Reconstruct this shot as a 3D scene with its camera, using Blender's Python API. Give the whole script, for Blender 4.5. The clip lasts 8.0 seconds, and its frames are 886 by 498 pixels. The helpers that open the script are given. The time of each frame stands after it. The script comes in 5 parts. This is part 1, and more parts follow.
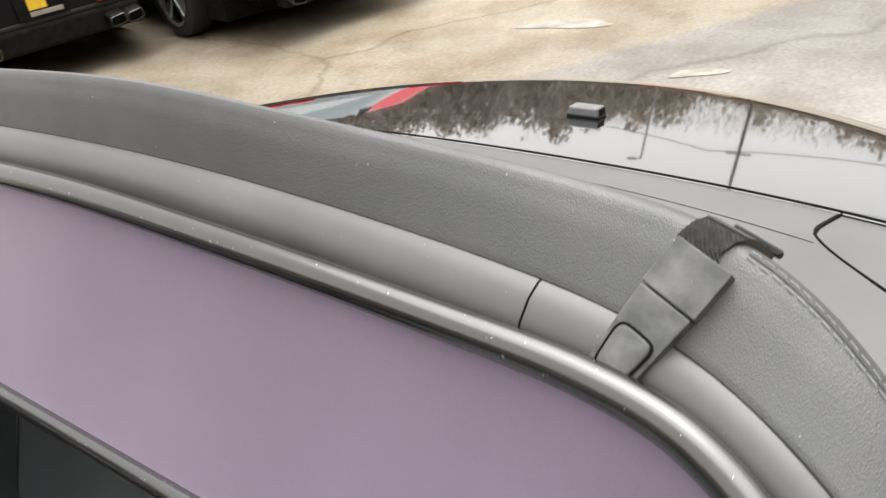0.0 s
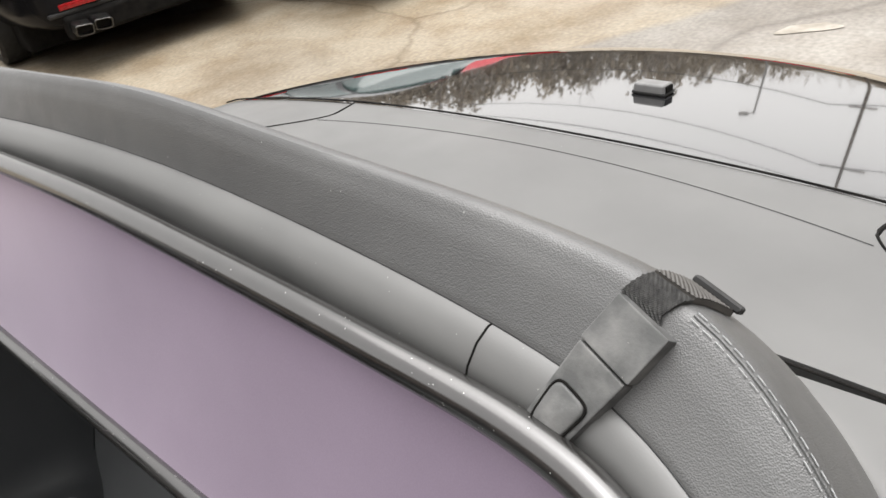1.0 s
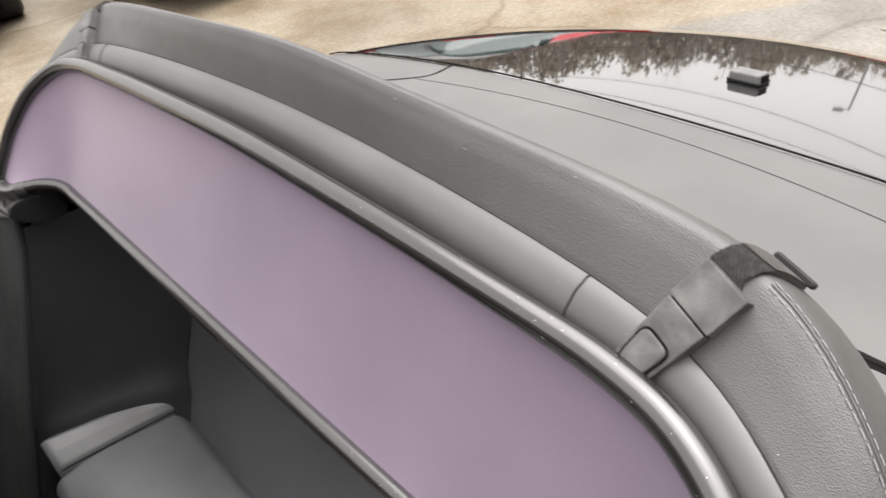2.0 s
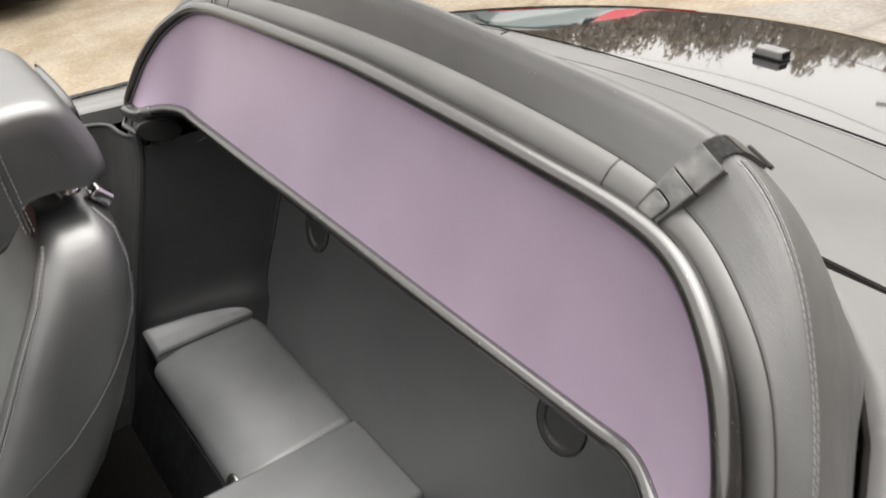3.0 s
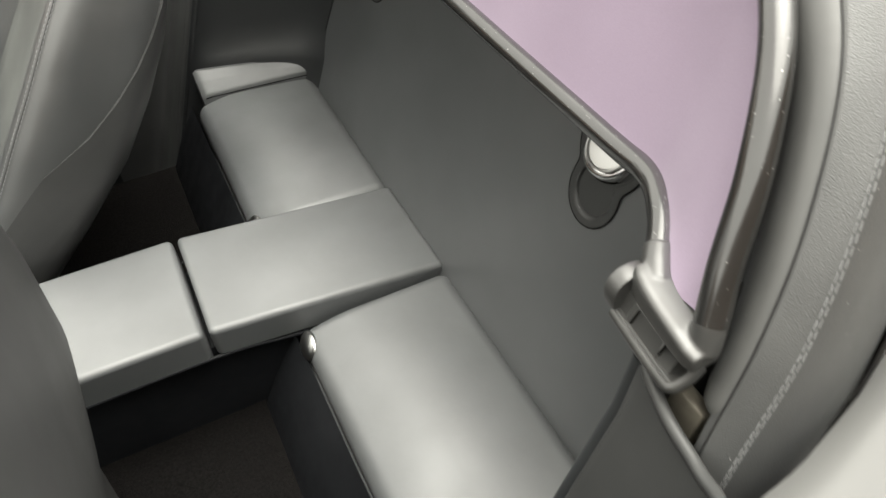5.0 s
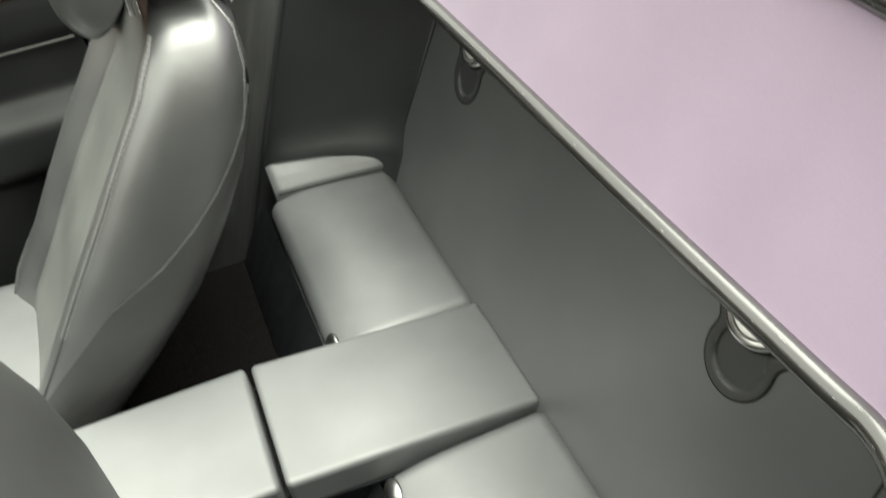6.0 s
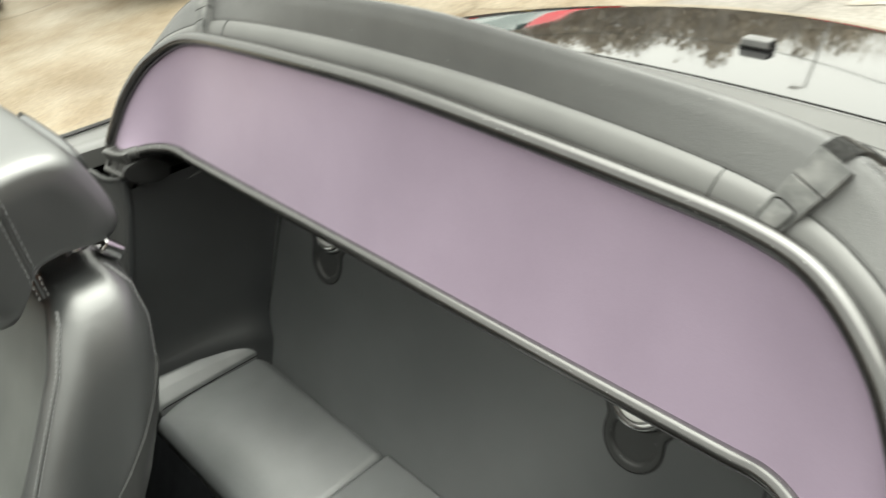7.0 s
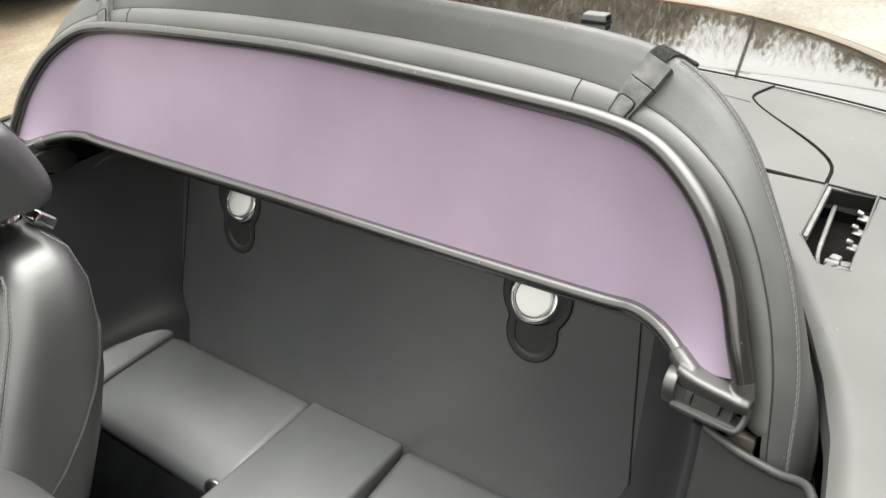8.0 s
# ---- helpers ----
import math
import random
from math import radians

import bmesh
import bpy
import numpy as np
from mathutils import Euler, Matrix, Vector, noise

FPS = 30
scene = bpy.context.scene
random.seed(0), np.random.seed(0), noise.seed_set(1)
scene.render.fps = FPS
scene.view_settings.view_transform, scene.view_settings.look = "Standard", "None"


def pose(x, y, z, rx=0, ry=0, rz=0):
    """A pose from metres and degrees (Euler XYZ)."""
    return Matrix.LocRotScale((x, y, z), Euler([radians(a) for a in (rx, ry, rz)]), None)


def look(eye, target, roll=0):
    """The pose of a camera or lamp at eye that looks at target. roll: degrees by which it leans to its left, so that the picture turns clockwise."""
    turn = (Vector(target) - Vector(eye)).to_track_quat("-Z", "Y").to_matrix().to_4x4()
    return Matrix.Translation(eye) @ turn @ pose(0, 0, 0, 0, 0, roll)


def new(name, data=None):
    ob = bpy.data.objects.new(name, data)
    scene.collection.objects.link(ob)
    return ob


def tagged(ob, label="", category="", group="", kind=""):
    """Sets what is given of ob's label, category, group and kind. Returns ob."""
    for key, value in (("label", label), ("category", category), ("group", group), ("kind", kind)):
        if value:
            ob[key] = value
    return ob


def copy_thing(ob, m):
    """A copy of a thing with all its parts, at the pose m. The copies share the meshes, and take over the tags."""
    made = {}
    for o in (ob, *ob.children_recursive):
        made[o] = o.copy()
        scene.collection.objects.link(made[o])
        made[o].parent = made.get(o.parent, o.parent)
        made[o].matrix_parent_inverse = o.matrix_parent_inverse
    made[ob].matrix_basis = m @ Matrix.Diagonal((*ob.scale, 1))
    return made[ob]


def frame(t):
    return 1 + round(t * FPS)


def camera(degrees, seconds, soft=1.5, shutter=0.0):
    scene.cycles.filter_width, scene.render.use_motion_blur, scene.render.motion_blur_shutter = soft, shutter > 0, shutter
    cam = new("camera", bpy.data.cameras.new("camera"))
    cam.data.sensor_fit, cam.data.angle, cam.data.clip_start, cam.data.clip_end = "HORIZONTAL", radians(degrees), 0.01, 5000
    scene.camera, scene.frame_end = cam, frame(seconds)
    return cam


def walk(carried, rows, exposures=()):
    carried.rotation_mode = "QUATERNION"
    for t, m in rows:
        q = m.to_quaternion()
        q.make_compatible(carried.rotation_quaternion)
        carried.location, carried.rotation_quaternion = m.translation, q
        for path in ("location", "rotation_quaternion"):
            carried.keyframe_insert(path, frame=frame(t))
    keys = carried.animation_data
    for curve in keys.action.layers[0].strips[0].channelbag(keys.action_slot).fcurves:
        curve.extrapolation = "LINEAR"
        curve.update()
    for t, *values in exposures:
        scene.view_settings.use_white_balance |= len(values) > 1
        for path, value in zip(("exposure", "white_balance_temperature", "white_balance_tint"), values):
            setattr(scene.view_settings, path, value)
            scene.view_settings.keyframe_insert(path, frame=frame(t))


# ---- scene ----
cam = camera(61.5, 8.0, shutter=0.4)
PATH = [
    (0, (-0.172, -0.545, 1.399), (1.18, 0.501, 0.36), -8.0),
    (0.5, (-0.127, -0.572, 1.426), (1.091, 0.592, 0.347), -10.8),
    (1, (-0.1, -0.592, 1.421), (1.033, 0.636, 0.323), -12.1),
    (1.5, (-0.112, -0.605, 1.427), (0.943, 0.667, 0.3), -10.9),
    (2, (-0.159, -0.614, 1.454), (0.812, 0.705, 0.306), -9.6),
    (2.2, (-0.196, -0.619, 1.491), (0.76, 0.724, 0.359), -8.9),
    (3.3, (-0.346, -0.807, 1.51), (0.512, 0.516, 0.28), -7.3),
    (3.5, (-0.35, -0.828, 1.477), (0.484, 0.475, 0.21), -6.8),
    (4, (-0.359, -0.859, 1.409), (0.381, 0.397, 0.04), -6.1),
    (4.2, (-0.359, -0.87, 1.39), (0.335, 0.371, -0.016), -6.0),
    (5.3, (-0.266, -0.75, 1.323), (0.222, 0.544, -0.119), -5.4),
    (5.5, (-0.263, -0.709, 1.324), (0.194, 0.61, -0.108), -6.6),
    (6, (-0.273, -0.625, 1.355), (0.185, 0.761, -0.012), -7.7),
    (6.1, (-0.279, -0.616, 1.364), (0.199, 0.79, 0.024), -7.4),
    (6.5, (-0.306, -0.576, 1.421), (0.337, 0.833, 0.156), -8.6),
    (7, (-0.395, -0.627, 1.519), (0.625, 0.616, 0.33), -9.6),
    (7.5, (-0.524, -0.687, 1.541), (0.72, 0.339, 0.358), -9.0),
    (8, (-0.57, -0.707, 1.527), (0.685, 0.288, 0.329), -8.0),
]
walk(cam, [(t, look(e, a, r)) for t, e, a, r in PATH], [(0.0, 0.98, 6400, 11), (1.0, 0.98, 6450, 11), (2.0, 1.03, 6550, 12), (3.0, 1.1, 6650, 11), (4.2, 1.3, 6800, 10), (5.4, 1.58, 6830, 3), (6.0, 1.73, 6830, -1), (6.5, 1.74, 6850, -6), (7.0, 1.27, 6720, 0), (8.0, 1.29, 6620, 6)])

# ---- light ----
SUN_EL, SUN_AZ = radians(78), radians(90)
world = bpy.data.worlds.new("world")
scene.world = world
world.use_nodes = True
wn, wl = world.node_tree.nodes, world.node_tree.links
sky = wn.new("ShaderNodeTexSky")
sky.sky_type, sky.sun_disc = "NISHITA", False
sky.sun_elevation, sky.sun_rotation = SUN_EL, SUN_AZ
sky.air_density, sky.dust_density, sky.ozone_density = 1.0, 6.0, 1.0
veil = wn.new("ShaderNodeHueSaturation")        # a closed cloud cover takes the blue out
veil.inputs["Saturation"].default_value = 0.05
wl.new(sky.outputs[0], veil.inputs["Color"])
cloud = wn.new("ShaderNodeMix")                 # even white cloud down to the horizon
cloud.data_type = "RGBA"
cloud.inputs[0].default_value = 0.5
cloud.inputs[7].default_value = (7.3, 7.1, 6.75, 1)
wl.new(veil.outputs[0], cloud.inputs[6])
wl.new(cloud.outputs[2], wn["Background"].inputs["Color"])
wn["Background"].inputs["Strength"].default_value = 0.16
sun_data = bpy.data.lights.new("sun", "SUN")
sun_data.energy, sun_data.angle, sun_data.color = 1.5, radians(75), (1.0, 0.97, 0.93)
sun = new("sun", sun_data)
sun.matrix_world = look((0, 0, 0), (-math.sin(SUN_AZ) * math.cos(SUN_EL), -math.cos(SUN_AZ) * math.cos(SUN_EL), -math.sin(SUN_EL)))


# ---- materials ----
def material(name, color, rough=0.5, metal=0.0, coat=0.0, spec=0.5):
    m = bpy.data.materials.new(name)
    m.use_nodes = True
    p = m.node_tree.nodes["Principled BSDF"]
    p.inputs["Base Color"].default_value = (*color, 1)
    p.inputs["Roughness"].default_value = rough
    p.inputs["Metallic"].default_value = metal
    p.inputs["Coat Weight"].default_value = coat
    p.inputs["Specular IOR Level"].default_value = spec
    return m


def node(m, kind, **values):
    n = m.node_tree.nodes.new(kind)
    for key, value in values.items():
        n.inputs[key].default_value = value
    return n


def wire(m, a, b):
    m.node_tree.links.new(a, b)


def coords(m):
    return node(m, "ShaderNodeTexCoord").outputs["Object"]


def vary(m, scale, dark, light, socket="Base Color", detail=4.0, low=0.3, high=0.7):
    """Noise between two values (colours or numbers) into a socket."""
    tex = node(m, "ShaderNodeTexNoise", Scale=scale, Detail=detail)
    wire(m, coords(m), tex.inputs["Vector"])
    ramp = node(m, "ShaderNodeValToRGB")
    wire(m, tex.outputs["Fac"], ramp.inputs["Fac"])
    a, b = ramp.color_ramp.elements
    a.position, b.position = low, high
    a.color = (*dark, 1) if isinstance(dark, tuple) else (dark, dark, dark, 1)
    b.color = (*light, 1) if isinstance(light, tuple) else (light, light, light, 1)
    wire(m, ramp.outputs["Color"], m.node_tree.nodes["Principled BSDF"].inputs[socket])
    return ramp


def relief(m, height, strength, distance):
    bump = node(m, "ShaderNodeBump", Strength=strength, Distance=distance)
    wire(m, height, bump.inputs["Height"])
    p = m.node_tree.nodes["Principled BSDF"]
    if p.inputs["Normal"].is_linked:
        wire(m, p.inputs["Normal"].links[0].from_socket, bump.inputs["Normal"])
    wire(m, bump.outputs["Normal"], p.inputs["Normal"])


def grain(m, scale, strength, distance, kind="noise"):
    if kind == "leather":
        tex = node(m, "ShaderNodeTexVoronoi", Scale=scale)
        out = tex.outputs["Distance"]
    else:
        tex = node(m, "ShaderNodeTexNoise", Scale=scale, Detail=3.0)
        out = tex.outputs["Fac"]
    wire(m, coords(m), tex.inputs["Vector"])
    relief(m, out, strength, distance)


def specks(m, scale, amount, color=(0.75, 0.75, 0.72)):
    """Dust flecks: a few pale points over the colour that the material has."""
    p = m.node_tree.nodes["Principled BSDF"]
    tex = node(m, "ShaderNodeTexVoronoi", Scale=scale)
    wire(m, coords(m), tex.inputs["Vector"])
    small = node(m, "ShaderNodeMath")
    small.operation = "LESS_THAN"
    small.inputs[1].default_value = amount
    wire(m, tex.outputs["Distance"], small.inputs[0])
    rare = node(m, "ShaderNodeMath")
    rare.operation = "GREATER_THAN"
    rare.inputs[1].default_value = 0.72
    split = node(m, "ShaderNodeSeparateColor")
    wire(m, tex.outputs["Color"], split.inputs[0])
    wire(m, split.outputs[0], rare.inputs[0])
    both = node(m, "ShaderNodeMath")
    both.operation = "MULTIPLY"
    wire(m, small.outputs[0], both.inputs[0])
    wire(m, rare.outputs[0], both.inputs[1])
    mix = node(m, "ShaderNodeMix")
    mix.data_type = "RGBA"
    base = p.inputs["Base Color"]
    if base.is_linked:
        wire(m, base.links[0].from_socket, mix.inputs[6])
    else:
        mix.inputs[6].default_value = base.default_value
    mix.inputs[7].default_value = (*color, 1)
    wire(m, both.outputs[0], mix.inputs[0])
    wire(m, mix.outputs[2], base)


LEATHER = material("dark grey leather", (0.05, 0.05, 0.05), 0.45)
vary(LEATHER, 9, (0.076, 0.0805, 0.083), (0.1, 0.1055, 0.109))
vary(LEATHER, 14, 0.52, 0.62, "Roughness")
LEATHER.node_tree.nodes["Principled BSDF"].inputs["IOR"].default_value = 2.2
grain(LEATHER, 900, 0.12, 0.0003, "leather")
grain(LEATHER, 18, 0.14, 0.006)
SEAT = material("black seat leather", (0.03, 0.03, 0.03), 0.4)
vary(SEAT, 9, (0.042, 0.0445, 0.0455), (0.062, 0.065, 0.066))
vary(SEAT, 14, 0.35, 0.44, "Roughness")
SEAT.node_tree.nodes["Principled BSDF"].inputs["IOR"].default_value = 2.4
grain(SEAT, 900, 0.14, 0.0003, "leather")
grain(SEAT, 16, 0.18, 0.006)
ROLL = material("grained boot leather", (0.06, 0.062, 0.064), 0.5)
vary(ROLL, 12, (0.06, 0.061, 0.061), (0.082, 0.083, 0.082))
vary(ROLL, 30, 0.4, 0.52, "Roughness")
ROLL.node_tree.nodes["Principled BSDF"].inputs["IOR"].default_value = 1.8
grain(ROLL, 1200, 0.42, 0.0005, "leather")
specks(ROLL, 120, 0.05, (0.55, 0.55, 0.53))
INSERT = material("dimpled seat leather", (0.08, 0.085, 0.082), 0.55)
vary(INSERT, 7, (0.05, 0.055, 0.052), (0.095, 0.102, 0.096), low=0.35, high=0.65)
INSERT.node_tree.nodes["Principled BSDF"].inputs["IOR"].default_value = 2.4
i_tex = node(INSERT, "ShaderNodeTexVoronoi", Scale=260.0, Randomness=0.15)
wire(INSERT, coords(INSERT), i_tex.inputs["Vector"])
relief(INSERT, i_tex.outputs["Distance"], 0.5, 0.0008)
PANEL = material("soft black trim board", (0.05, 0.05, 0.05), 0.5)
vary(PANEL, 7, (0.076, 0.0795, 0.0825), (0.097, 0.101, 0.105))
vary(PANEL, 5, 0.38, 0.46, "Roughness")
PANEL.node_tree.nodes["Principled BSDF"].inputs["IOR"].default_value = 2.2
grain(PANEL, 700, 0.15, 0.0004)
SIDE = material("black side trim leather", (0.03, 0.03, 0.03), 0.5)
vary(SIDE, 6, (0.019, 0.0205, 0.022), (0.03, 0.0325, 0.035))
vary(SIDE, 9, 0.42, 0.52, "Roughness")
SIDE.node_tree.nodes["Principled BSDF"].inputs["IOR"].default_value = 1.8
grain(SIDE, 800, 0.15, 0.0003, "leather")
SHELL = material("black moulded shell", (0.05, 0.05, 0.05), 0.5)
vary(SHELL, 7, (0.04, 0.041, 0.041), (0.06, 0.061, 0.061))
vary(SHELL, 11, 0.44, 0.54, "Roughness")
grain(SHELL, 700, 0.15, 0.0004)
DOOR = material("black door trim", (0.03, 0.03, 0.03), 0.5, spec=0.25)
vary(DOOR, 6, (0.01, 0.0108, 0.011), (0.018, 0.019, 0.0195))
vary(DOOR, 9, 0.42, 0.52, "Roughness")
LINER = material("black footwell board", (0.012, 0.012, 0.012), 0.6, spec=0.25)
vary(LINER, 8, (0.007, 0.0075, 0.009), (0.013, 0.014, 0.016))
vary(LINER, 30, 0.5, 0.66, "Roughness")
TRIM = material("satin grey plastic", (0.1, 0.1, 0.098), 0.36)
vary(TRIM, 10, (0.078, 0.0787, 0.077), (0.112, 0.1125, 0.1095))
vary(TRIM, 20, 0.42, 0.5, "Roughness")
TRIM.node_tree.nodes["Principled BSDF"].inputs["IOR"].default_value = 1.75
grain(TRIM, 900, 0.1, 0.0003)
specks(TRIM, 170, 0.05, (0.4, 0.4, 0.38))
BUCKLE = material("worn grey buckle plastic", (0.1, 0.102, 0.102), 0.48)
vary(BUCKLE, 60, (0.08, 0.082, 0.081), (0.19, 0.19, 0.185), detail=8.0, low=0.4, high=0.75)
grain(BUCKLE, 700, 0.35, 0.0004)
specks(BUCKLE, 220, 0.05, (0.45, 0.45, 0.43))
JOINT = material("satin black moulded plastic", (0.05, 0.05, 0.049), 0.34)
vary(JOINT, 30, (0.04, 0.04, 0.039), (0.058, 0.058, 0.056))
vary(JOINT, 20, 0.32, 0.42, "Roughness")
JOINT.node_tree.nodes["Principled BSDF"].inputs["IOR"].default_value = 1.9
grain(JOINT, 900, 0.1, 0.0003)
BAR = material("satin black coated tube", (0.06, 0.06, 0.058), 0.3)
BAR.node_tree.nodes["Principled BSDF"].inputs["IOR"].default_value = 2.05
vary(BAR, 40, (0.012, 0.012, 0.0115), (0.022, 0.021, 0.02))
vary(BAR, 18, 0.16, 0.24, "Roughness")
specks(BAR, 300, 0.09, (0.5, 0.5, 0.48))
DECK = material("dusty black deck paint", (0.035, 0.035, 0.035), 0.33)
vary(DECK, 5, (0.102, 0.102, 0.1), (0.13, 0.13, 0.127))
vary(DECK, 8, 0.28, 0.38, "Roughness")
grain(DECK, 900, 0.08, 0.0003)
specks(DECK, 40, 0.02)
PAINT = material("black gloss paint", (0.01, 0.01, 0.011), 0.05, coat=1.0)
PAINT.node_tree.nodes["Principled BSDF"].inputs["Coat Roughness"].default_value = 0.02
PAINT.node_tree.nodes["Principled BSDF"].inputs["IOR"].default_value = 1.7
PAINT.node_tree.nodes["Principled BSDF"].inputs["Coat IOR"].default_value = 1.62
grain(PAINT, 3, 0.008, 0.002)
RUBBER = material("black rubber", (0.012, 0.012, 0.012), 0.6)
vary(RUBBER, 30, 0.5, 0.75, "Roughness")
CHROME = material("chrome", (0.8, 0.8, 0.8), 0.08, 1.0)
vary(CHROME, 40, 0.05, 0.16, "Roughness")
SILVER = material("satin silver", (0.5, 0.5, 0.49), 0.3, 1.0)
vary(SILVER, 9, 0.3, 0.34, "Roughness")
CARPET = material("dark carpet", (0.035, 0.03, 0.027), 0.95, spec=0.08)
vary(CARPET, 260, (0.004, 0.0037, 0.0036), (0.013, 0.0118, 0.0113))
grain(CARPET, 600, 0.9, 0.004)
WOOD = material("burr walnut veneer", (0.28, 0.08, 0.02), 0.15, coat=1.0)
vary(WOOD, 35, (0.14, 0.03, 0.008), (0.45, 0.14, 0.03), detail=8.0)
THREAD = material("grey thread", (0.25, 0.25, 0.245), 0.8)
vary(THREAD, 800, (0.24, 0.245, 0.248), (0.38, 0.385, 0.388))
BLACK_THREAD = material("black thread", (0.05, 0.05, 0.05), 0.7)
vary(BLACK_THREAD, 800, (0.05, 0.051, 0.05), (0.09, 0.092, 0.09))
ARM_GREY = material("pale grey coated steel", (0.5, 0.5, 0.49), 0.35)
vary(ARM_GREY, 60, (0.13, 0.13, 0.127), (0.24, 0.24, 0.235))
vary(ARM_GREY, 90, 0.28, 0.42, "Roughness")
FLAP = material("brown-black strap facing", (0.05, 0.046, 0.042), 0.55)
vary(FLAP, 60, (0.05, 0.046, 0.042), (0.075, 0.07, 0.064))
grain(FLAP, 900, 0.2, 0.0003)
POCKET = material("satin black moulding", (0.05, 0.051, 0.051), 0.45)
vary(POCKET, 25, 0.36, 0.45, "Roughness")
# near-black for joints and seals; also colours in the shade of cavities
DARK = material("black joint and cavity shade", (0.006, 0.006, 0.006), 0.85, spec=0.1)
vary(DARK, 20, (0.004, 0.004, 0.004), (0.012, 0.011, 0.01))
STEEL = material("greased steel", (0.45, 0.44, 0.42), 0.3, 1.0)
vary(STEEL, 90, (0.14, 0.136, 0.13), (0.4, 0.39, 0.375))
WEB = material("woven webbing", (0.03, 0.03, 0.031), 0.75)
vary(WEB, 300, (0.02, 0.02, 0.02), (0.06, 0.06, 0.058))
BRASS = material("dull plated metal", (0.14, 0.125, 0.1), 0.45, 0.4)
vary(BRASS, 80, (0.11, 0.1, 0.08), (0.17, 0.155, 0.125))

MESH = material("lilac wind mesh", (0.4, 0.3, 0.41), 0.5, 0.42)
m_ramp = vary(MESH, 6.0, (0.366, 0.293, 0.388), (0.418, 0.337, 0.443), detail=8.0)
MESH.node_tree.nodes["Principled BSDF"].inputs["Sheen Weight"].default_value = 0.35
MESH.node_tree.nodes["Principled BSDF"].inputs["Sheen Roughness"].default_value = 0.4
vary(MESH, 3.1, 0.42, 0.5, "Roughness")
m_fine = node(MESH, "ShaderNodeTexNoise", Scale=1000.0, Detail=1.0)
wire(MESH, coords(MESH), m_fine.inputs["Vector"])
m_mix = node(MESH, "ShaderNodeMix")
m_mix.data_type, m_mix.blend_type = "RGBA", "OVERLAY"
m_mix.inputs[0].default_value = 0.08
wire(MESH, m_ramp.outputs["Color"], m_mix.inputs[6])
wire(MESH, m_fine.outputs["Fac"], m_mix.inputs[7])
wire(MESH, m_mix.outputs[2], MESH.node_tree.nodes["Principled BSDF"].inputs["Base Color"])
grain(MESH, 1400, 0.12, 0.0003)

GROUND = material("weathered concrete", (0.4, 0.34, 0.26), 0.85)
g_p = GROUND.node_tree.nodes["Principled BSDF"]
g_ramp = vary(GROUND, 0.5, (0.142, 0.124, 0.098), (0.275, 0.242, 0.19), detail=10.0, low=0.25, high=0.65)
g_fine = node(GROUND, "ShaderNodeTexNoise", Scale=38.0, Detail=6.0)
wire(GROUND, coords(GROUND), g_fine.inputs["Vector"])
g_mix = node(GROUND, "ShaderNodeMix")
g_mix.data_type, g_mix.blend_type = "RGBA", "OVERLAY"
g_mix.inputs[0].default_value = 0.5
wire(GROUND, g_ramp.outputs["Color"], g_mix.inputs[6])
wire(GROUND, g_fine.outputs["Fac"], g_mix.inputs[7])
g_warp = node(GROUND, "ShaderNodeTexNoise", Scale=1.3, Detail=5.0)
wire(GROUND, coords(GROUND), g_warp.inputs["Vector"])
g_add = node(GROUND, "ShaderNodeMix")
g_add.data_type, g_add.blend_type = "RGBA", "LINEAR_LIGHT"
g_add.inputs[0].default_value = 0.22
wire(GROUND, coords(GROUND), g_add.inputs[6])
wire(GROUND, g_warp.outputs["Color"], g_add.inputs[7])
g_crack = node(GROUND, "ShaderNodeTexVoronoi", Scale=0.3)
g_crack.feature = "DISTANCE_TO_EDGE"
wire(GROUND, g_add.outputs[2], g_crack.inputs["Vector"])
g_line = node(GROUND, "ShaderNodeValToRGB")
g_line.color_ramp.elements[0].position, g_line.color_ramp.elements[1].position = 0.0, 0.008
g_line.color_ramp.elements[0].color = (0.5, 0.46, 0.41, 1)
wire(GROUND, g_crack.outputs["Distance"], g_line.inputs["Fac"])
g_out = node(GROUND, "ShaderNodeMix")
g_out.data_type, g_out.blend_type = "RGBA", "MULTIPLY"
g_out.inputs[0].default_value = 0.6
wire(GROUND, g_mix.outputs[2], g_out.inputs[6])
wire(GROUND, g_line.outputs["Color"], g_out.inputs[7])
wire(GROUND, g_out.outputs[2], g_p.inputs["Base Color"])
g_stain = node(GROUND, "ShaderNodeTexNoise", Scale=1.9, Detail=9.0, Roughness=0.62)
wire(GROUND, coords(GROUND), g_stain.inputs["Vector"])
g_tone = node(GROUND, "ShaderNodeValToRGB")
g_tone.color_ramp.elements[0].position, g_tone.color_ramp.elements[1].position = 0.36, 0.6
g_tone.color_ramp.elements[0].color = (0.6, 0.52, 0.43, 1)
wire(GROUND, g_stain.outputs["Fac"], g_tone.inputs["Fac"])
g_worn = node(GROUND, "ShaderNodeMix")
g_worn.data_type, g_worn.blend_type = "RGBA", "MULTIPLY"
g_worn.inputs[0].default_value = 0.8
wire(GROUND, g_out.outputs[2], g_worn.inputs[6])
wire(GROUND, g_tone.outputs["Color"], g_worn.inputs[7])
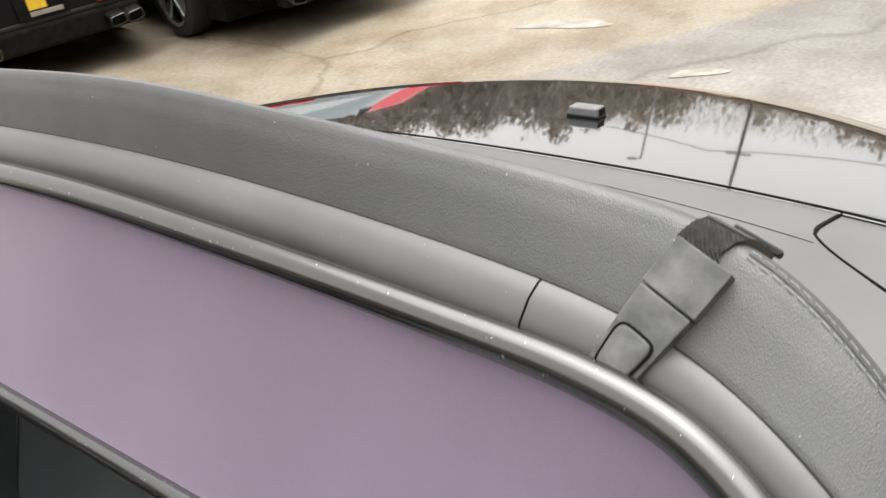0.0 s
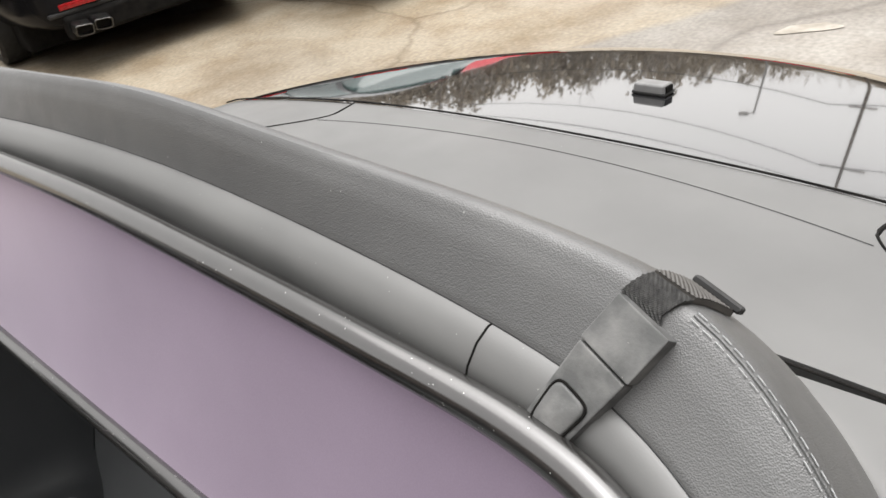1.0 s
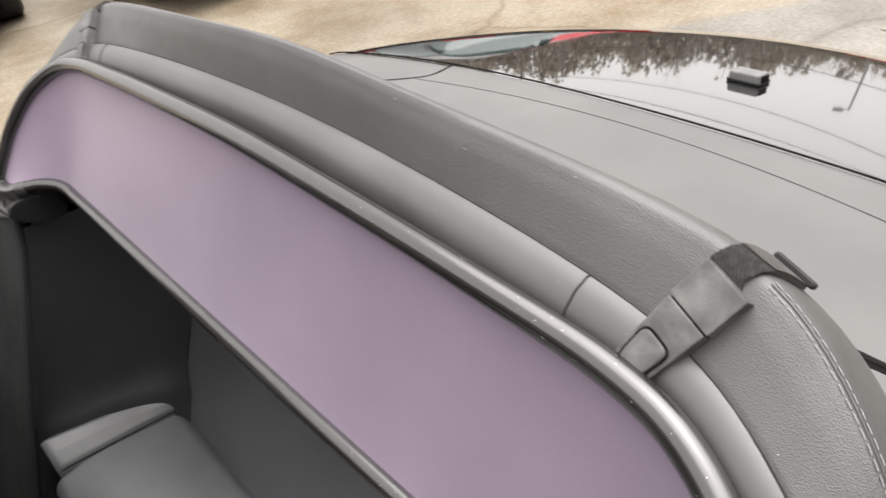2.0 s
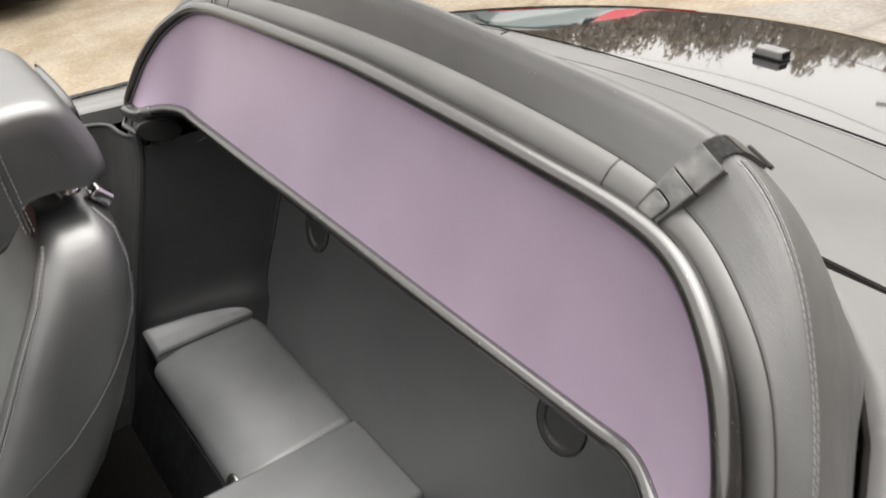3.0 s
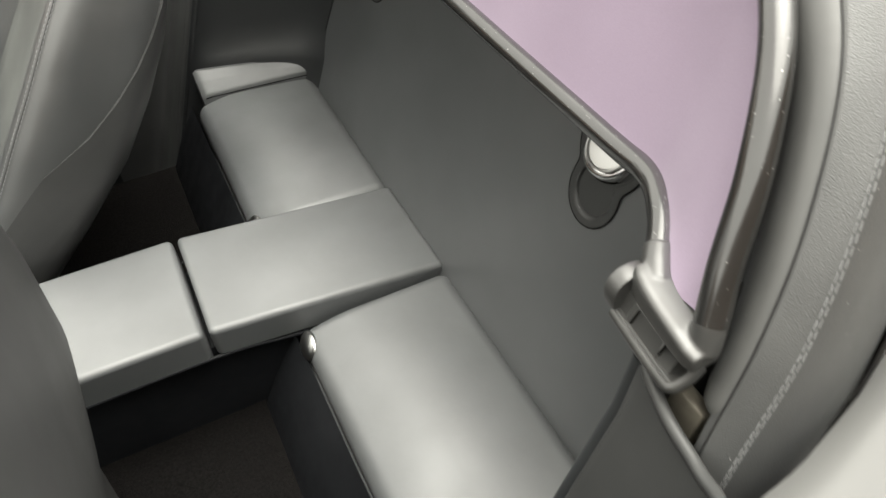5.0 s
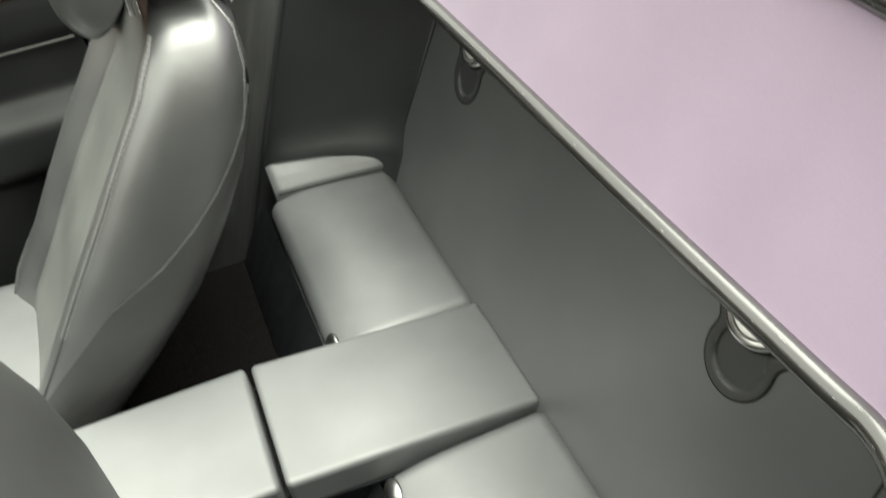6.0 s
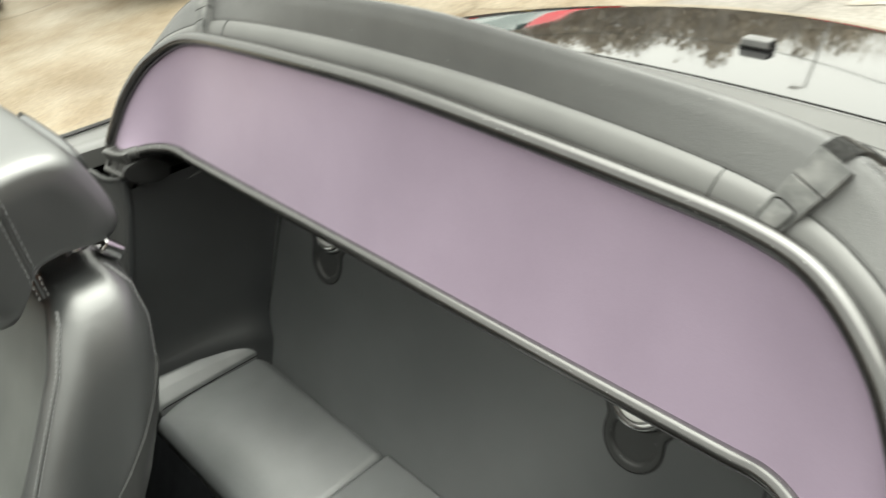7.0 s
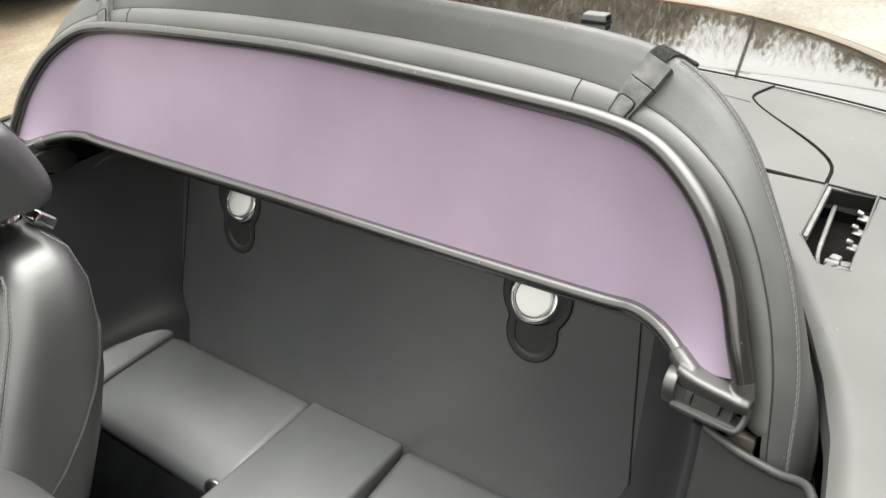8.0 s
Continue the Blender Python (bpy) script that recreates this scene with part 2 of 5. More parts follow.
# tan old asphalt on one side of a straight joint, greyer concrete on the other
g_dot = node(GROUND, "ShaderNodeVectorMath")
g_dot.operation = "DOT_PRODUCT"
g_dot.inputs[1].default_value = (-0.53, -0.848, 0.0)
wire(GROUND, coords(GROUND), g_dot.inputs[0])
g_wob = node(GROUND, "ShaderNodeMath")
g_wob.operation = "MULTIPLY_ADD"
g_wob.inputs[1].default_value = 0.16
wire(GROUND, g_warp.outputs["Fac"], g_wob.inputs[0])
wire(GROUND, g_dot.outputs["Value"], g_wob.inputs[2])
g_side = node(GROUND, "ShaderNodeMapRange")
g_side.inputs["From Min"].default_value, g_side.inputs["From Max"].default_value = -2.96, -2.88
wire(GROUND, g_wob.outputs[0], g_side.inputs["Value"])
g_tan = node(GROUND, "ShaderNodeHueSaturation", Saturation=1.15, Value=1.22)
g_grey = node(GROUND, "ShaderNodeHueSaturation", Saturation=0.6, Value=0.98)
wire(GROUND, g_worn.outputs[2], g_tan.inputs["Color"])
wire(GROUND, g_worn.outputs[2], g_grey.inputs["Color"])
g_zone = node(GROUND, "ShaderNodeMix")
g_zone.data_type = "RGBA"
wire(GROUND, g_side.outputs[0], g_zone.inputs[0])
wire(GROUND, g_tan.outputs[0], g_zone.inputs[6])
wire(GROUND, g_grey.outputs[0], g_zone.inputs[7])
wire(GROUND, g_zone.outputs[2], g_p.inputs["Base Color"])
relief(GROUND, g_fine.outputs["Fac"], 0.04, 0.004)
vary(GROUND, 0.7, 0.42, 0.9, "Roughness", detail=6.0)
relief(GROUND, g_line.outputs["Color"], 0.6, 0.01)


# ---- building tools ----
def part(name, bm, mat, parent=None, label="", smooth=True):
    """A bmesh as one mesh object under a thing or a part."""
    bmesh.ops.recalc_face_normals(bm, faces=bm.faces)
    me = bpy.data.meshes.new(name)
    bm.to_mesh(me)
    bm.free()
    if smooth:
        me.shade_smooth()
        me.set_sharp_from_angle(angle=radians(42))
    me.materials.append(mat)
    ob = new(name, me)
    if smooth and len(me.polygons) < 4000:      # large faces stay flat beside their rounded edges
        ob.modifiers.new("flat faces", "WEIGHTED_NORMAL").keep_sharp = True
    if parent:
        ob.parent = parent
    if label:
        ob["label"] = label
    return ob


def thing(name, label, category, group="", kind=""):
    return tagged(new(name), label, category, group, kind)


def spline(points, n=8, closed=False):
    """Points on a smooth curve through the given ones."""
    pts = [Vector(p) for p in points]
    k = len(pts)
    out = []
    for i in range(k if closed else k - 1):
        a, b, c, d = (pts[(i + j) % k] if closed else pts[min(max(i + j, 0), k - 1)] for j in (-1, 0, 1, 2))
        for s in range(n):
            u = s / n
            out.append(0.5 * (2 * b + (c - a) * u + (2 * a - 5 * b + 4 * c - d) * u * u + (3 * b - a - 3 * c + d) * u ** 3))
    if not closed:
        out.append(pts[-1])
    return out


def loft(rings, closed=True, caps=True, bm=None):
    """Skin over rings with the same number of points each."""
    bm = bm or bmesh.new()
    rows = [[bm.verts.new(p) for p in ring] for ring in rings]
    n = len(rows[0])
    for a, b in zip(rows, rows[1:]):
        for i in range(n if closed else n - 1):
            j = (i + 1) % n
            bm.faces.new((a[i], a[j], b[j], b[i]))
    if closed and caps:
        bm.faces.new(rows[0][::-1])
        bm.faces.new(rows[-1])
    return bm


def tube(points, radius, segs=12, squash=1.0, bm=None, caps=True):
    """A round bar along points; radius may be a list."""
    pts = [Vector(p) for p in points]
    rings = []
    side = None
    for i, p in enumerate(pts):
        ahead = (pts[min(i + 1, len(pts) - 1)] - pts[max(i - 1, 0)]).normalized()
        if side is None:
            side = ahead.cross(Vector((0.05, 0.1, 1))).normalized()
        side = (side - ahead * side.dot(ahead)).normalized()
        up = ahead.cross(side)
        r = radius[i] if isinstance(radius, (list, tuple)) else radius
        rings.append([p + side * r * math.cos(2 * math.pi * k / segs) + up * r * squash * math.sin(2 * math.pi * k / segs) for k in range(segs)])
    return loft(rings, True, caps, bm)


def block(size, m=None, bevel=0.004, segs=2, bm=None, taper=1.0):
    """A box with rounded edges, laid by the pose m; taper scales its top."""
    fresh = bmesh.new()
    bmesh.ops.create_cube(fresh, size=1.0)
    for v in fresh.verts:
        k = taper if v.co.z > 0 else 1.0
        v.co = Vector((v.co.x * size[0] * k, v.co.y * size[1] * k, v.co.z * size[2]))
    if bevel:
        bmesh.ops.bevel(fresh, geom=list(fresh.edges), offset=bevel, segments=segs, profile=0.5, affect="EDGES")
    if m is not None:
        bmesh.ops.transform(fresh, matrix=m, verts=fresh.verts)
    return joined(bm, fresh) if bm else fresh


def joined(bm, other):
    me = bpy.data.meshes.new("tmp")
    other.to_mesh(me)
    other.free()
    bm.from_mesh(me)
    bpy.data.meshes.remove(me)
    return bm


def disc(radius, depth, m, segs=28, bevel=0.0, bm=None, top=None):
    fresh = bmesh.new()
    bmesh.ops.create_cone(fresh, cap_ends=True, segments=segs, radius1=radius, radius2=radius if top is None else top, depth=depth)
    if bevel:
        rim = [e for e in fresh.edges if len(e.link_faces) == 2 and any(len(f.verts) > 4 for f in e.link_faces)]
        bmesh.ops.bevel(fresh, geom=rim, offset=bevel, segments=2, profile=0.5, affect="EDGES")
    bmesh.ops.transform(fresh, matrix=m, verts=fresh.verts)
    return joined(bm, fresh) if bm else fresh


def sheet(fn, us, vs, skirt=0.0, thick=0.0):
    """A surface fn(u, v) with edges turned down by skirt."""
    bm = bmesh.new()
    rows = [[bm.verts.new(fn(u, v)) for v in vs] for u in us]
    for a, b in zip(rows, rows[1:]):
        for i in range(len(vs) - 1):
            bm.faces.new((a[i], a[i + 1], b[i + 1], b[i]))
    if skirt:
        turn_down(bm, skirt)
    return bm


def turn_down(bm, skirt, round_off=0.0025):
    """Rounds the open edges of a sheet over and turns them down."""
    bm.normal_update()
    for drop in (round_off, skirt):
        rim = [e for e in bm.edges if len(e.link_faces) == 1]
        made = bmesh.ops.extrude_edge_only(bm, edges=rim)
        for v in (g for g in made["geom"] if isinstance(g, bmesh.types.BMVert)):
            v.co.z -= drop
    return bm


def steps(a, b, n):
    return [a + (b - a) * i / n for i in range(n + 1)]


def lerp_table(table, x):
    """Straight lines between rows (x, value)."""
    if x <= table[0][0]:
        return table[0][1]
    for (a, p), (b, q) in zip(table, table[1:]):
        if x <= b:
            return p + (q - p) * (x - a) / (b - a)
    return table[-1][1]


def curve_at(points, f):
    k = f * (len(points) - 1)
    i = min(int(k), len(points) - 2)
    return points[i].lerp(points[i + 1], k - i)


def flip(p):
    return Vector((p[0], -p[1], p[2]))


def stitches(points, parent, length=0.0052, gap=0.0022, radius=0.00038, lift=0.0, name="stitching", mat=THREAD, label="pale grey stitching"):
    """A row of short threads along points."""
    bm = bmesh.new()
    pts = [Vector(p) for p in points]
    run, nxt = 0.0, 0.0
    start = None
    for a, b in zip(pts, pts[1:]):
        d = (b - a).length
        while nxt <= run + d:
            p = a + (b - a) * ((nxt - run) / max(d, 1e-6)) + Vector((0, 0, lift))
            if start is None:
                start, nxt = p, nxt + length
            else:
                tube([start, (start + p) / 2 + Vector((0, 0, radius * 0.6)), p], radius, 5, bm=bm)
                start, nxt = None, nxt + gap
        run += d
    return part(name, bm, mat, parent, label)

# ---- ground ----
g_bm = sheet(lambda u, v: Vector((u, v, 0)), [-400, -60, -20, -8, -3, 0, 3, 8, 20, 60, 400], [-400, -60, -20, -8, -3, 0, 3, 8, 20, 60, 400])
tagged(part("ground", g_bm, GROUND, smooth=False), "weathered beige concrete yard with cracks and stains", "ground", kind="structure")


# ---- the open car: x towards its tail, y towards its right-hand side ----
def deck(x, y):
    """Height of the car's upper skin."""
    b = min(max(0, x - 0.3), 0.5)
    z = 0.957 - 0.06 * b - 0.09 * b * b - 0.15 * max(0, x - 0.8) + 0.05 * max(0, 0.3 - x)
    z -= (0.05 if x > 0.3 else max(0.02, 0.05 + 0.06 * (x - 0.3))) * y * y
    r = math.hypot(y / 0.9, max(0, x - 0.45) / 0.95)
    z -= 1.3 * max(0, r - 0.86) ** 2
    return z - 3.0 * max(0, abs(y) - 0.765) ** 2


def gap_x(y):
    """The joint between the tonneau lid and the boot lid."""
    return 0.747 - 0.03 * y * y - 0.17 * y ** 4


def lid_y(x):
    """Half width of the tonneau lid: an S towards the boot lid."""
    u = min(max((x - 0.44) / 0.24, 0), 1)
    return 0.61 - 0.17 * (u * u * (3 - 2 * u)) + 0.3 * max(0, x - 0.655)


RIM = [(-1.3, 0.70), (-0.6, 0.725), (-0.14, 0.715), (-0.05, 0.703), (0.02, 0.683), (0.09, 0.655), (0.19, 0.61), (0.26, 0.565), (0.31, 0.515), (0.36, 0.46), (0.4, 0.38)]


def rim_y(x):
    """Half width of the opening for passengers and folded roof."""
    return lerp_table(RIM, x)


car = thing("convertible_car", "black convertible car with its soft top folded down", "car")

# tonneau lid
lid = part("tonneau_lid", sheet(lambda u, v: (lambda y0: Vector((0.404 + u * (gap_x(y0) - 0.408), y0, deck(0.404 + u * (gap_x(y0) - 0.411), y0) + 0.001)))
           (v * (lid_y(0.404 + u * (gap_x(v * 0.5) - 0.408)) - 0.0015)), steps(0, 1, 26), steps(-1, 1, 44), 0.02), DECK, car, "satin dark grey tonneau lid")
# crease along the rear of the lid
c_bm = bmesh.new()
crease = [Vector((0.679 - 0.248 * y * y, y, 0)) for y in steps(-0.45, 0.45, 44)]
for p in crease:
    p.z = deck(p.x, p.y) + 0.0016
tube(crease, 0.0011, 6, 0.4, c_bm)
part("lid_seam", c_bm, RUBBER, lid, "thin dark crease line")


def side_panel(s):
    """The shoulder beside the cockpit, with the roof-arm opening."""
    def skin(u, v):
        x = u
        y0, y1 = rim_y(x) + 0.004, 0.80
        if x > 0.4:
            y0 = lid_y(x) + 0.003
        y = y0 + (y1 - y0) * v
        z = deck(x, y)
        edge = max(0, 1 - (y - y0) / 0.022)
        if x < 0.37:
            z -= 0.012 * edge * edge
        return Vector((x, s * y, z))
    us = steps(-1.3, -0.2, 12) + steps(-0.19, 0.4, 40)[0:]
    bm = sheet(skin, us, steps(0, 1, 22))
    hole = [(0.396, 0.613), (0.396, 0.676), (0.212, 0.674), (0.207, 0.64), (0.26, 0.61)]
    for (x0, y0), (x1, y1) in zip(hole, hole[1:] + hole[:1]):
        bmesh.ops.bisect_plane(bm, geom=bm.verts[:] + bm.edges[:] + bm.faces[:], plane_co=(x0, s * y0, 0), plane_no=(-(y1 - y0) * s, x1 - x0, 0))

    def inside(p):
        q = (p.x, s * p.y)
        return all((x1 - x0) * (q[1] - y0) - (y1 - y0) * (q[0] - x0) > 0 for (x0, y0), (x1, y1) in zip(hole, hole[1:] + hole[:1]))
    gone = [f for f in bm.faces if inside(f.calc_center_median())]
    bmesh.ops.delete(bm, geom=gone, context="FACES")
    turn_down(bm, 0.03)
    return part("side_panel", bm, DECK, car)


def rear_quarter(s):
    def skin(u, v):
        y1 = 0.80
        x = 0.406 + u * (gap_x(0.47 + 0.3 * v) - 0.412)
        y = (lid_y(x) + 0.0035) * (1 - v) + y1 * v
        return Vector((x, s * y, deck(x, y)))
    return part("rear_quarter", sheet(skin, steps(0, 1, 18), steps(0, 1, 18), 0.03), DECK, car)


for s in (-1, 1):
    panel = side_panel(s)
    rear_quarter(s)
    # frame and roof arms in the opening
    well, lining = bmesh.new(), bmesh.new()
    for (x0, y0), (x1, y1) in zip([(0.396, 0.613), (0.396, 0.676), (0.212, 0.674), (0.207, 0.64), (0.26, 0.61)], [(0.396, 0.676), (0.212, 0.674), (0.207, 0.64), (0.26, 0.61), (0.396, 0.613)]):
        a, b = Vector((x0, s * y0, deck(x0, y0) - 0.012)), Vector((x1, s * y1, deck(x1, y1) - 0.012))
        mid, d = (a + b) / 2, b - a
        block((d.length + 0.004, 0.003, 0.024), Matrix.Translation(mid) @ Matrix.Rotation(math.atan2(d.y, d.x), 4, "Z"), 0.001, 1, well if x1 < 0.27 or y0 < 0.612 else lining)
    part("opening_frame", well, DECK, panel, "grey turned-in rim of the opening")
    # these rim sides are coloured black to stand for shade
    part("opening_seal", lining, RUBBER, panel, "rim sides coloured black for the shade in the opening")
    # near-black block and walls put in for the shade deep in the opening
    part("opening_well", block((0.22, 0.1, 0.1), pose(0.3, s * 0.645, 0.83), 0.004, 1), DARK, panel, "black block for the shade in the roof-arm well")
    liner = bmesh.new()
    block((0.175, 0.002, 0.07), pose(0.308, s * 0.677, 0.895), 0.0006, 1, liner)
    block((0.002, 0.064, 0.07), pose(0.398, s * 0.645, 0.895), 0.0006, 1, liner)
    part("well_liner", liner, DARK, panel, "black wall for the shade inside the opening")
    arm = bmesh.new()
    path = spline([(0.232, s * 0.641, 0.9), (0.245, s * 0.638, 0.908), (0.262, s * 0.634, 0.918), (0.32, s * 0.632, 0.916), (0.395, s * 0.629, 0.902)], 5)
    for q, (p, width) in enumerate(zip(path, [0.0055] * len(path))):
        if q:
            d = p - path[q - 1]
            block((d.length + 0.002, width, 0.009), Matrix.Translation((p + path[q - 1]) / 2) @ d.to_track_quat("X", "Z").to_matrix().to_4x4(), 0.0012, 1, arm)
    part("roof_arm", arm, ARM_GREY, panel, "pale grey flat roof arm")
    for k, (x, y, turn, high) in enumerate(((0.236, 0.652, 12, 0.92), (0.232, 0.665, -14, 0.916))):
        link = bmesh.new()
        block((0.05, 0.0075, 0.012), pose(x, s * y, high, 0, 22, s * turn), 0.002, 2, link)
        block((0.014, 0.013, 0.014), pose(x + 0.024, s * (y + 0.002), high - 0.006, 0, 10, s * turn), 0.003, 2, link)
        disc(0.005, 0.016, pose(x + 0.012, s * y, high - 0.002, 90), 16, 0.001, link)
        part("hinge_link", link, ARM_GREY, panel, "pale grey hinge link")
    part("hinge_hook", tube(spline([(0.226, s * 0.628, 0.906), (0.232, s * 0.622, 0.914), (0.244, s * 0.6215, 0.915), (0.254, s * 0.623, 0.91)], 5), 0.0022, 8), ARM_GREY, panel, "bent pale grey wire hook")
    for k in range(3):
        clip = bmesh.new()
        block((0.013, 0.014, 0.006), pose(0.283 + 0.034 * k, s * 0.669, 0.922, 0, 0, 12 * s), 0.0015, 1, clip)
        disc(0.0042, 0.009, pose(0.287 + 0.034 * k, s * 0.6625, 0.927, 70 * s, 0, 0), 12, 0.0018, clip)
        part("bolt", clip, STEEL, panel, "bright steel bolt in its clip")

# boot lid: glossy
def boot(u, v):
    y = v * 0.82
    x0 = gap_x(y) + 0.004
    end = 0.62 + 0.7 * math.sqrt(max(0.0, 1 - (abs(y) / 0.9) ** 2.6))
    x = x0 + (max(end, x0 + 0.02) - x0) * u
    return Vector((x, y, deck(x, y) - 0.002))


boot_lid = part("boot_lid", sheet(boot, steps(0, 1, 30), steps(-1, 1, 60), 0.05), PAINT, car, "glossy black boot lid mirroring the sky")
ANTENNA_GREY = material("pale grey plastic", (0.3, 0.3, 0.3), 0.4)
vary(ANTENNA_GREY, 40, (0.13, 0.13, 0.13), (0.18, 0.18, 0.178))
an_bm = block((0.036, 0.06, 0.017), pose(1.0, -0.006, deck(1.0, 0) + 0.009, 0, 8, 0), 0.0045, 3, taper=0.94)
antenna = part("antenna_box", an_bm, ANTENNA_GREY, boot_lid, "small pale grey plastic antenna box")
part("antenna_mouth", block((0.026, 0.006, 0.012), pose(1.0, -0.0345, deck(1.0, 0) + 0.009, 0, 8, 0), 0.0025, 2), DARK, antenna, "black open end")
part("antenna_foot", block((0.038, 0.063, 0.006), pose(1.0, -0.006, deck(1.0, 0) + 0.0012, 0, 8, 0), 0.0025, 2), RUBBER, antenna, "black rubber foot")

# black seals in the joints of the deck
def seal(points, name="joint_seal", r=0.0017):
    return part(name, tube(points, r, 6, 0.7), DARK, car, "black joint seal")


seal([Vector((gap_x(y) + 0.0005, y, deck(gap_x(y), y) + 0.0035)) for y in steps(-0.795, 0.795, 60)], r=0.0022)
for s in (-1, 1):
    seal([Vector((x, s * (lid_y(x) + 0.001), deck(x, lid_y(x)) + 0.0015)) for x in steps(0.402, gap_x(0.465) - 0.002, 30)])
    seal([Vector((0.4, s * y, deck(0.4, y) - 0.001)) for y in steps(0.36, 0.79, 16)])
    part("well_rail", block((0.13, 0.006, 0.01), pose(0.328, s * 0.6165, 0.932, 0, 2, 1 * s), 0.002, 2), ARM_GREY, car, "pale grey rail in the roof-arm opening")

# outer skin down to the sills
def side_top(x):
    """Height of the shoulder line, falling towards the nose."""
    if x > -1.9:
        return deck(min(x, 0.62), 0.80)
    return deck(-1.9, 0.80) - 0.13 * (-1.9 - x) ** 1.4


def flank(s):
    rows = []
    for z, out in ((-0.004, 0.0), (-0.02, 0.022), (-0.06, 0.036), (-0.2, 0.05), (-0.45, 0.05), (-0.66, 0.02)):
        ring = []
        for a in steps(math.pi / 2, 0, 16)[:-1]:
            x = -2.75 - 0.75 * math.sin(a)
            ring.append(Vector((-2.75 - (0.75 + out) * math.sin(a), s * (0.80 + out) * math.cos(a), side_top(x) + z * (0.75 + 0.25 * math.cos(a)))))
        for x in steps(-2.75, 0.62, 52):
            ring.append(Vector((x, s * (0.80 + out), side_top(x) + z)))
        for a in steps(0, math.pi / 2, 16)[1:]:
            y = 0.80 * math.cos(a)
            x = 0.62 + 0.7 * math.sin(a)
            px = 0.62 + (0.7 + out) * math.sin(a)
            ring.append(Vector((px, s * (0.80 + out) * math.cos(a), deck(min(x, 1.31), y) - 0.015 + z)))
        rows.append(ring)
    return loft(rows, closed=False)


def bonnet(u, v):
    x = -1.88 - 1.62 * u
    w = 0.80 * math.sqrt(max(0.0, 1 - (max(0.0, -2.75 - x) / 0.75) ** 2))
    return Vector((x, v * w, side_top(x) + 0.06 * (1 - v * v) * (1 - u * u) - 0.004))


for s in (-1, 1):
    part("body_side", flank(s), PAINT, car)
    # sill mouldings at the top of the door
    for dy, dz, r, mat, lab in ((0.786, 0.004, 0.007, RUBBER, "black window seal"), (0.8, -0.002, 0.004, PAINT, "glossy black sill moulding"), (0.81, -0.006, 0.0025, TRIM, "thin grey sill bead"), (0.82, -0.012, 0.006, RUBBER, "black window seal")):
        pts = [Vector((x, s * dy, deck(x, 0.78) + dz)) for x in steps(-1.9, 0.12, 26)]
        part("sill_moulding", tube(pts, r, 8, 0.6), mat, car, lab)
    # wheels
    for x in (-2.5, 0.55):
        wheel = part("wheel", disc(0.32, 0.2, pose(x, s * 0.76, 0.32, 90), 40, 0.03), RUBBER, car, "black tyre")
        part("rim", disc(0.22, 0.03, pose(x, s * 0.852, 0.32, 90), 32, 0.008), SILVER, wheel, "silver wheel rim")

# cabin shell
part("cabin_floor", block((2.2, 1.5, 0.04), pose(-0.8, 0, 0.2), 0.006, 1), CARPET, car, "dark carpeted floor")
for s in (-1, 1):
    part("footwell_carpet", sheet(lambda u, v: Vector((u, s * v, 0.345 + 0.03 * max(0.0, -0.34 - u))), steps(-0.56, -0.27, 8), steps(0.06, 0.57, 8), 0.05), CARPET, car, "dark brown carpet in the footwell")
part("bulkhead", block((0.05, 1.56, 0.8), pose(-1.9, 0, 0.62), 0.02, 2), PANEL, car)
part("boot_floor", block((0.8, 1.1, 0.04), pose(0.6, 0, 0.32), 0.006, 1), DARK, car)
part("bonnet", sheet(bonnet, steps(0, 1, 26), steps(-1, 1, 20)), PAINT, car, "glossy black bonnet")

def cabin_side(s):
    """Moulded side trim: round the corner of the seat back, forward, and out again as a pillar."""
    rows = []
    for z in steps(0.22, 0.905, 56):
        back = 0.01 + 0.39 * (z - 0.5)
        foot = 0.024 * max(0.0, 1 - max(0.0, z - 0.548) / 0.075) ** 2.2
        ring = [(0.012, 0.47, 1), (0.002, 0.497, 1), (-0.03, 0.528, 1), (-0.1, 0.562, 1), (-0.2, 0.585, 0.75), (-0.232, 0.592, 0)]
        rows.append(spline([(back + dx - 0.15 * foot * k, s * (y - foot * k), z) for dx, y, k in ring], 4))
    return loft(rows, closed=False)


def pillar_trim(s):
    rows = []
    for z in steps(0.22, 0.924, 14):
        fwd = 0.01 + 0.39 * (min(z, 0.9) - 0.5) - 0.232
        rows.append(spline([(fwd + 0.006, s * 0.592, z), (fwd - 0.006, s * 0.602, z), (fwd - 0.012, s * 0.635, min(z, 0.914)), (fwd - 0.016, s * 0.67, min(z, 0.91)), (fwd - 0.03, s * 0.702, z), (fwd - 0.1, s * 0.712, z), (fwd - 0.3, s * 0.716, z)], 4))
    return loft(rows, closed=False)


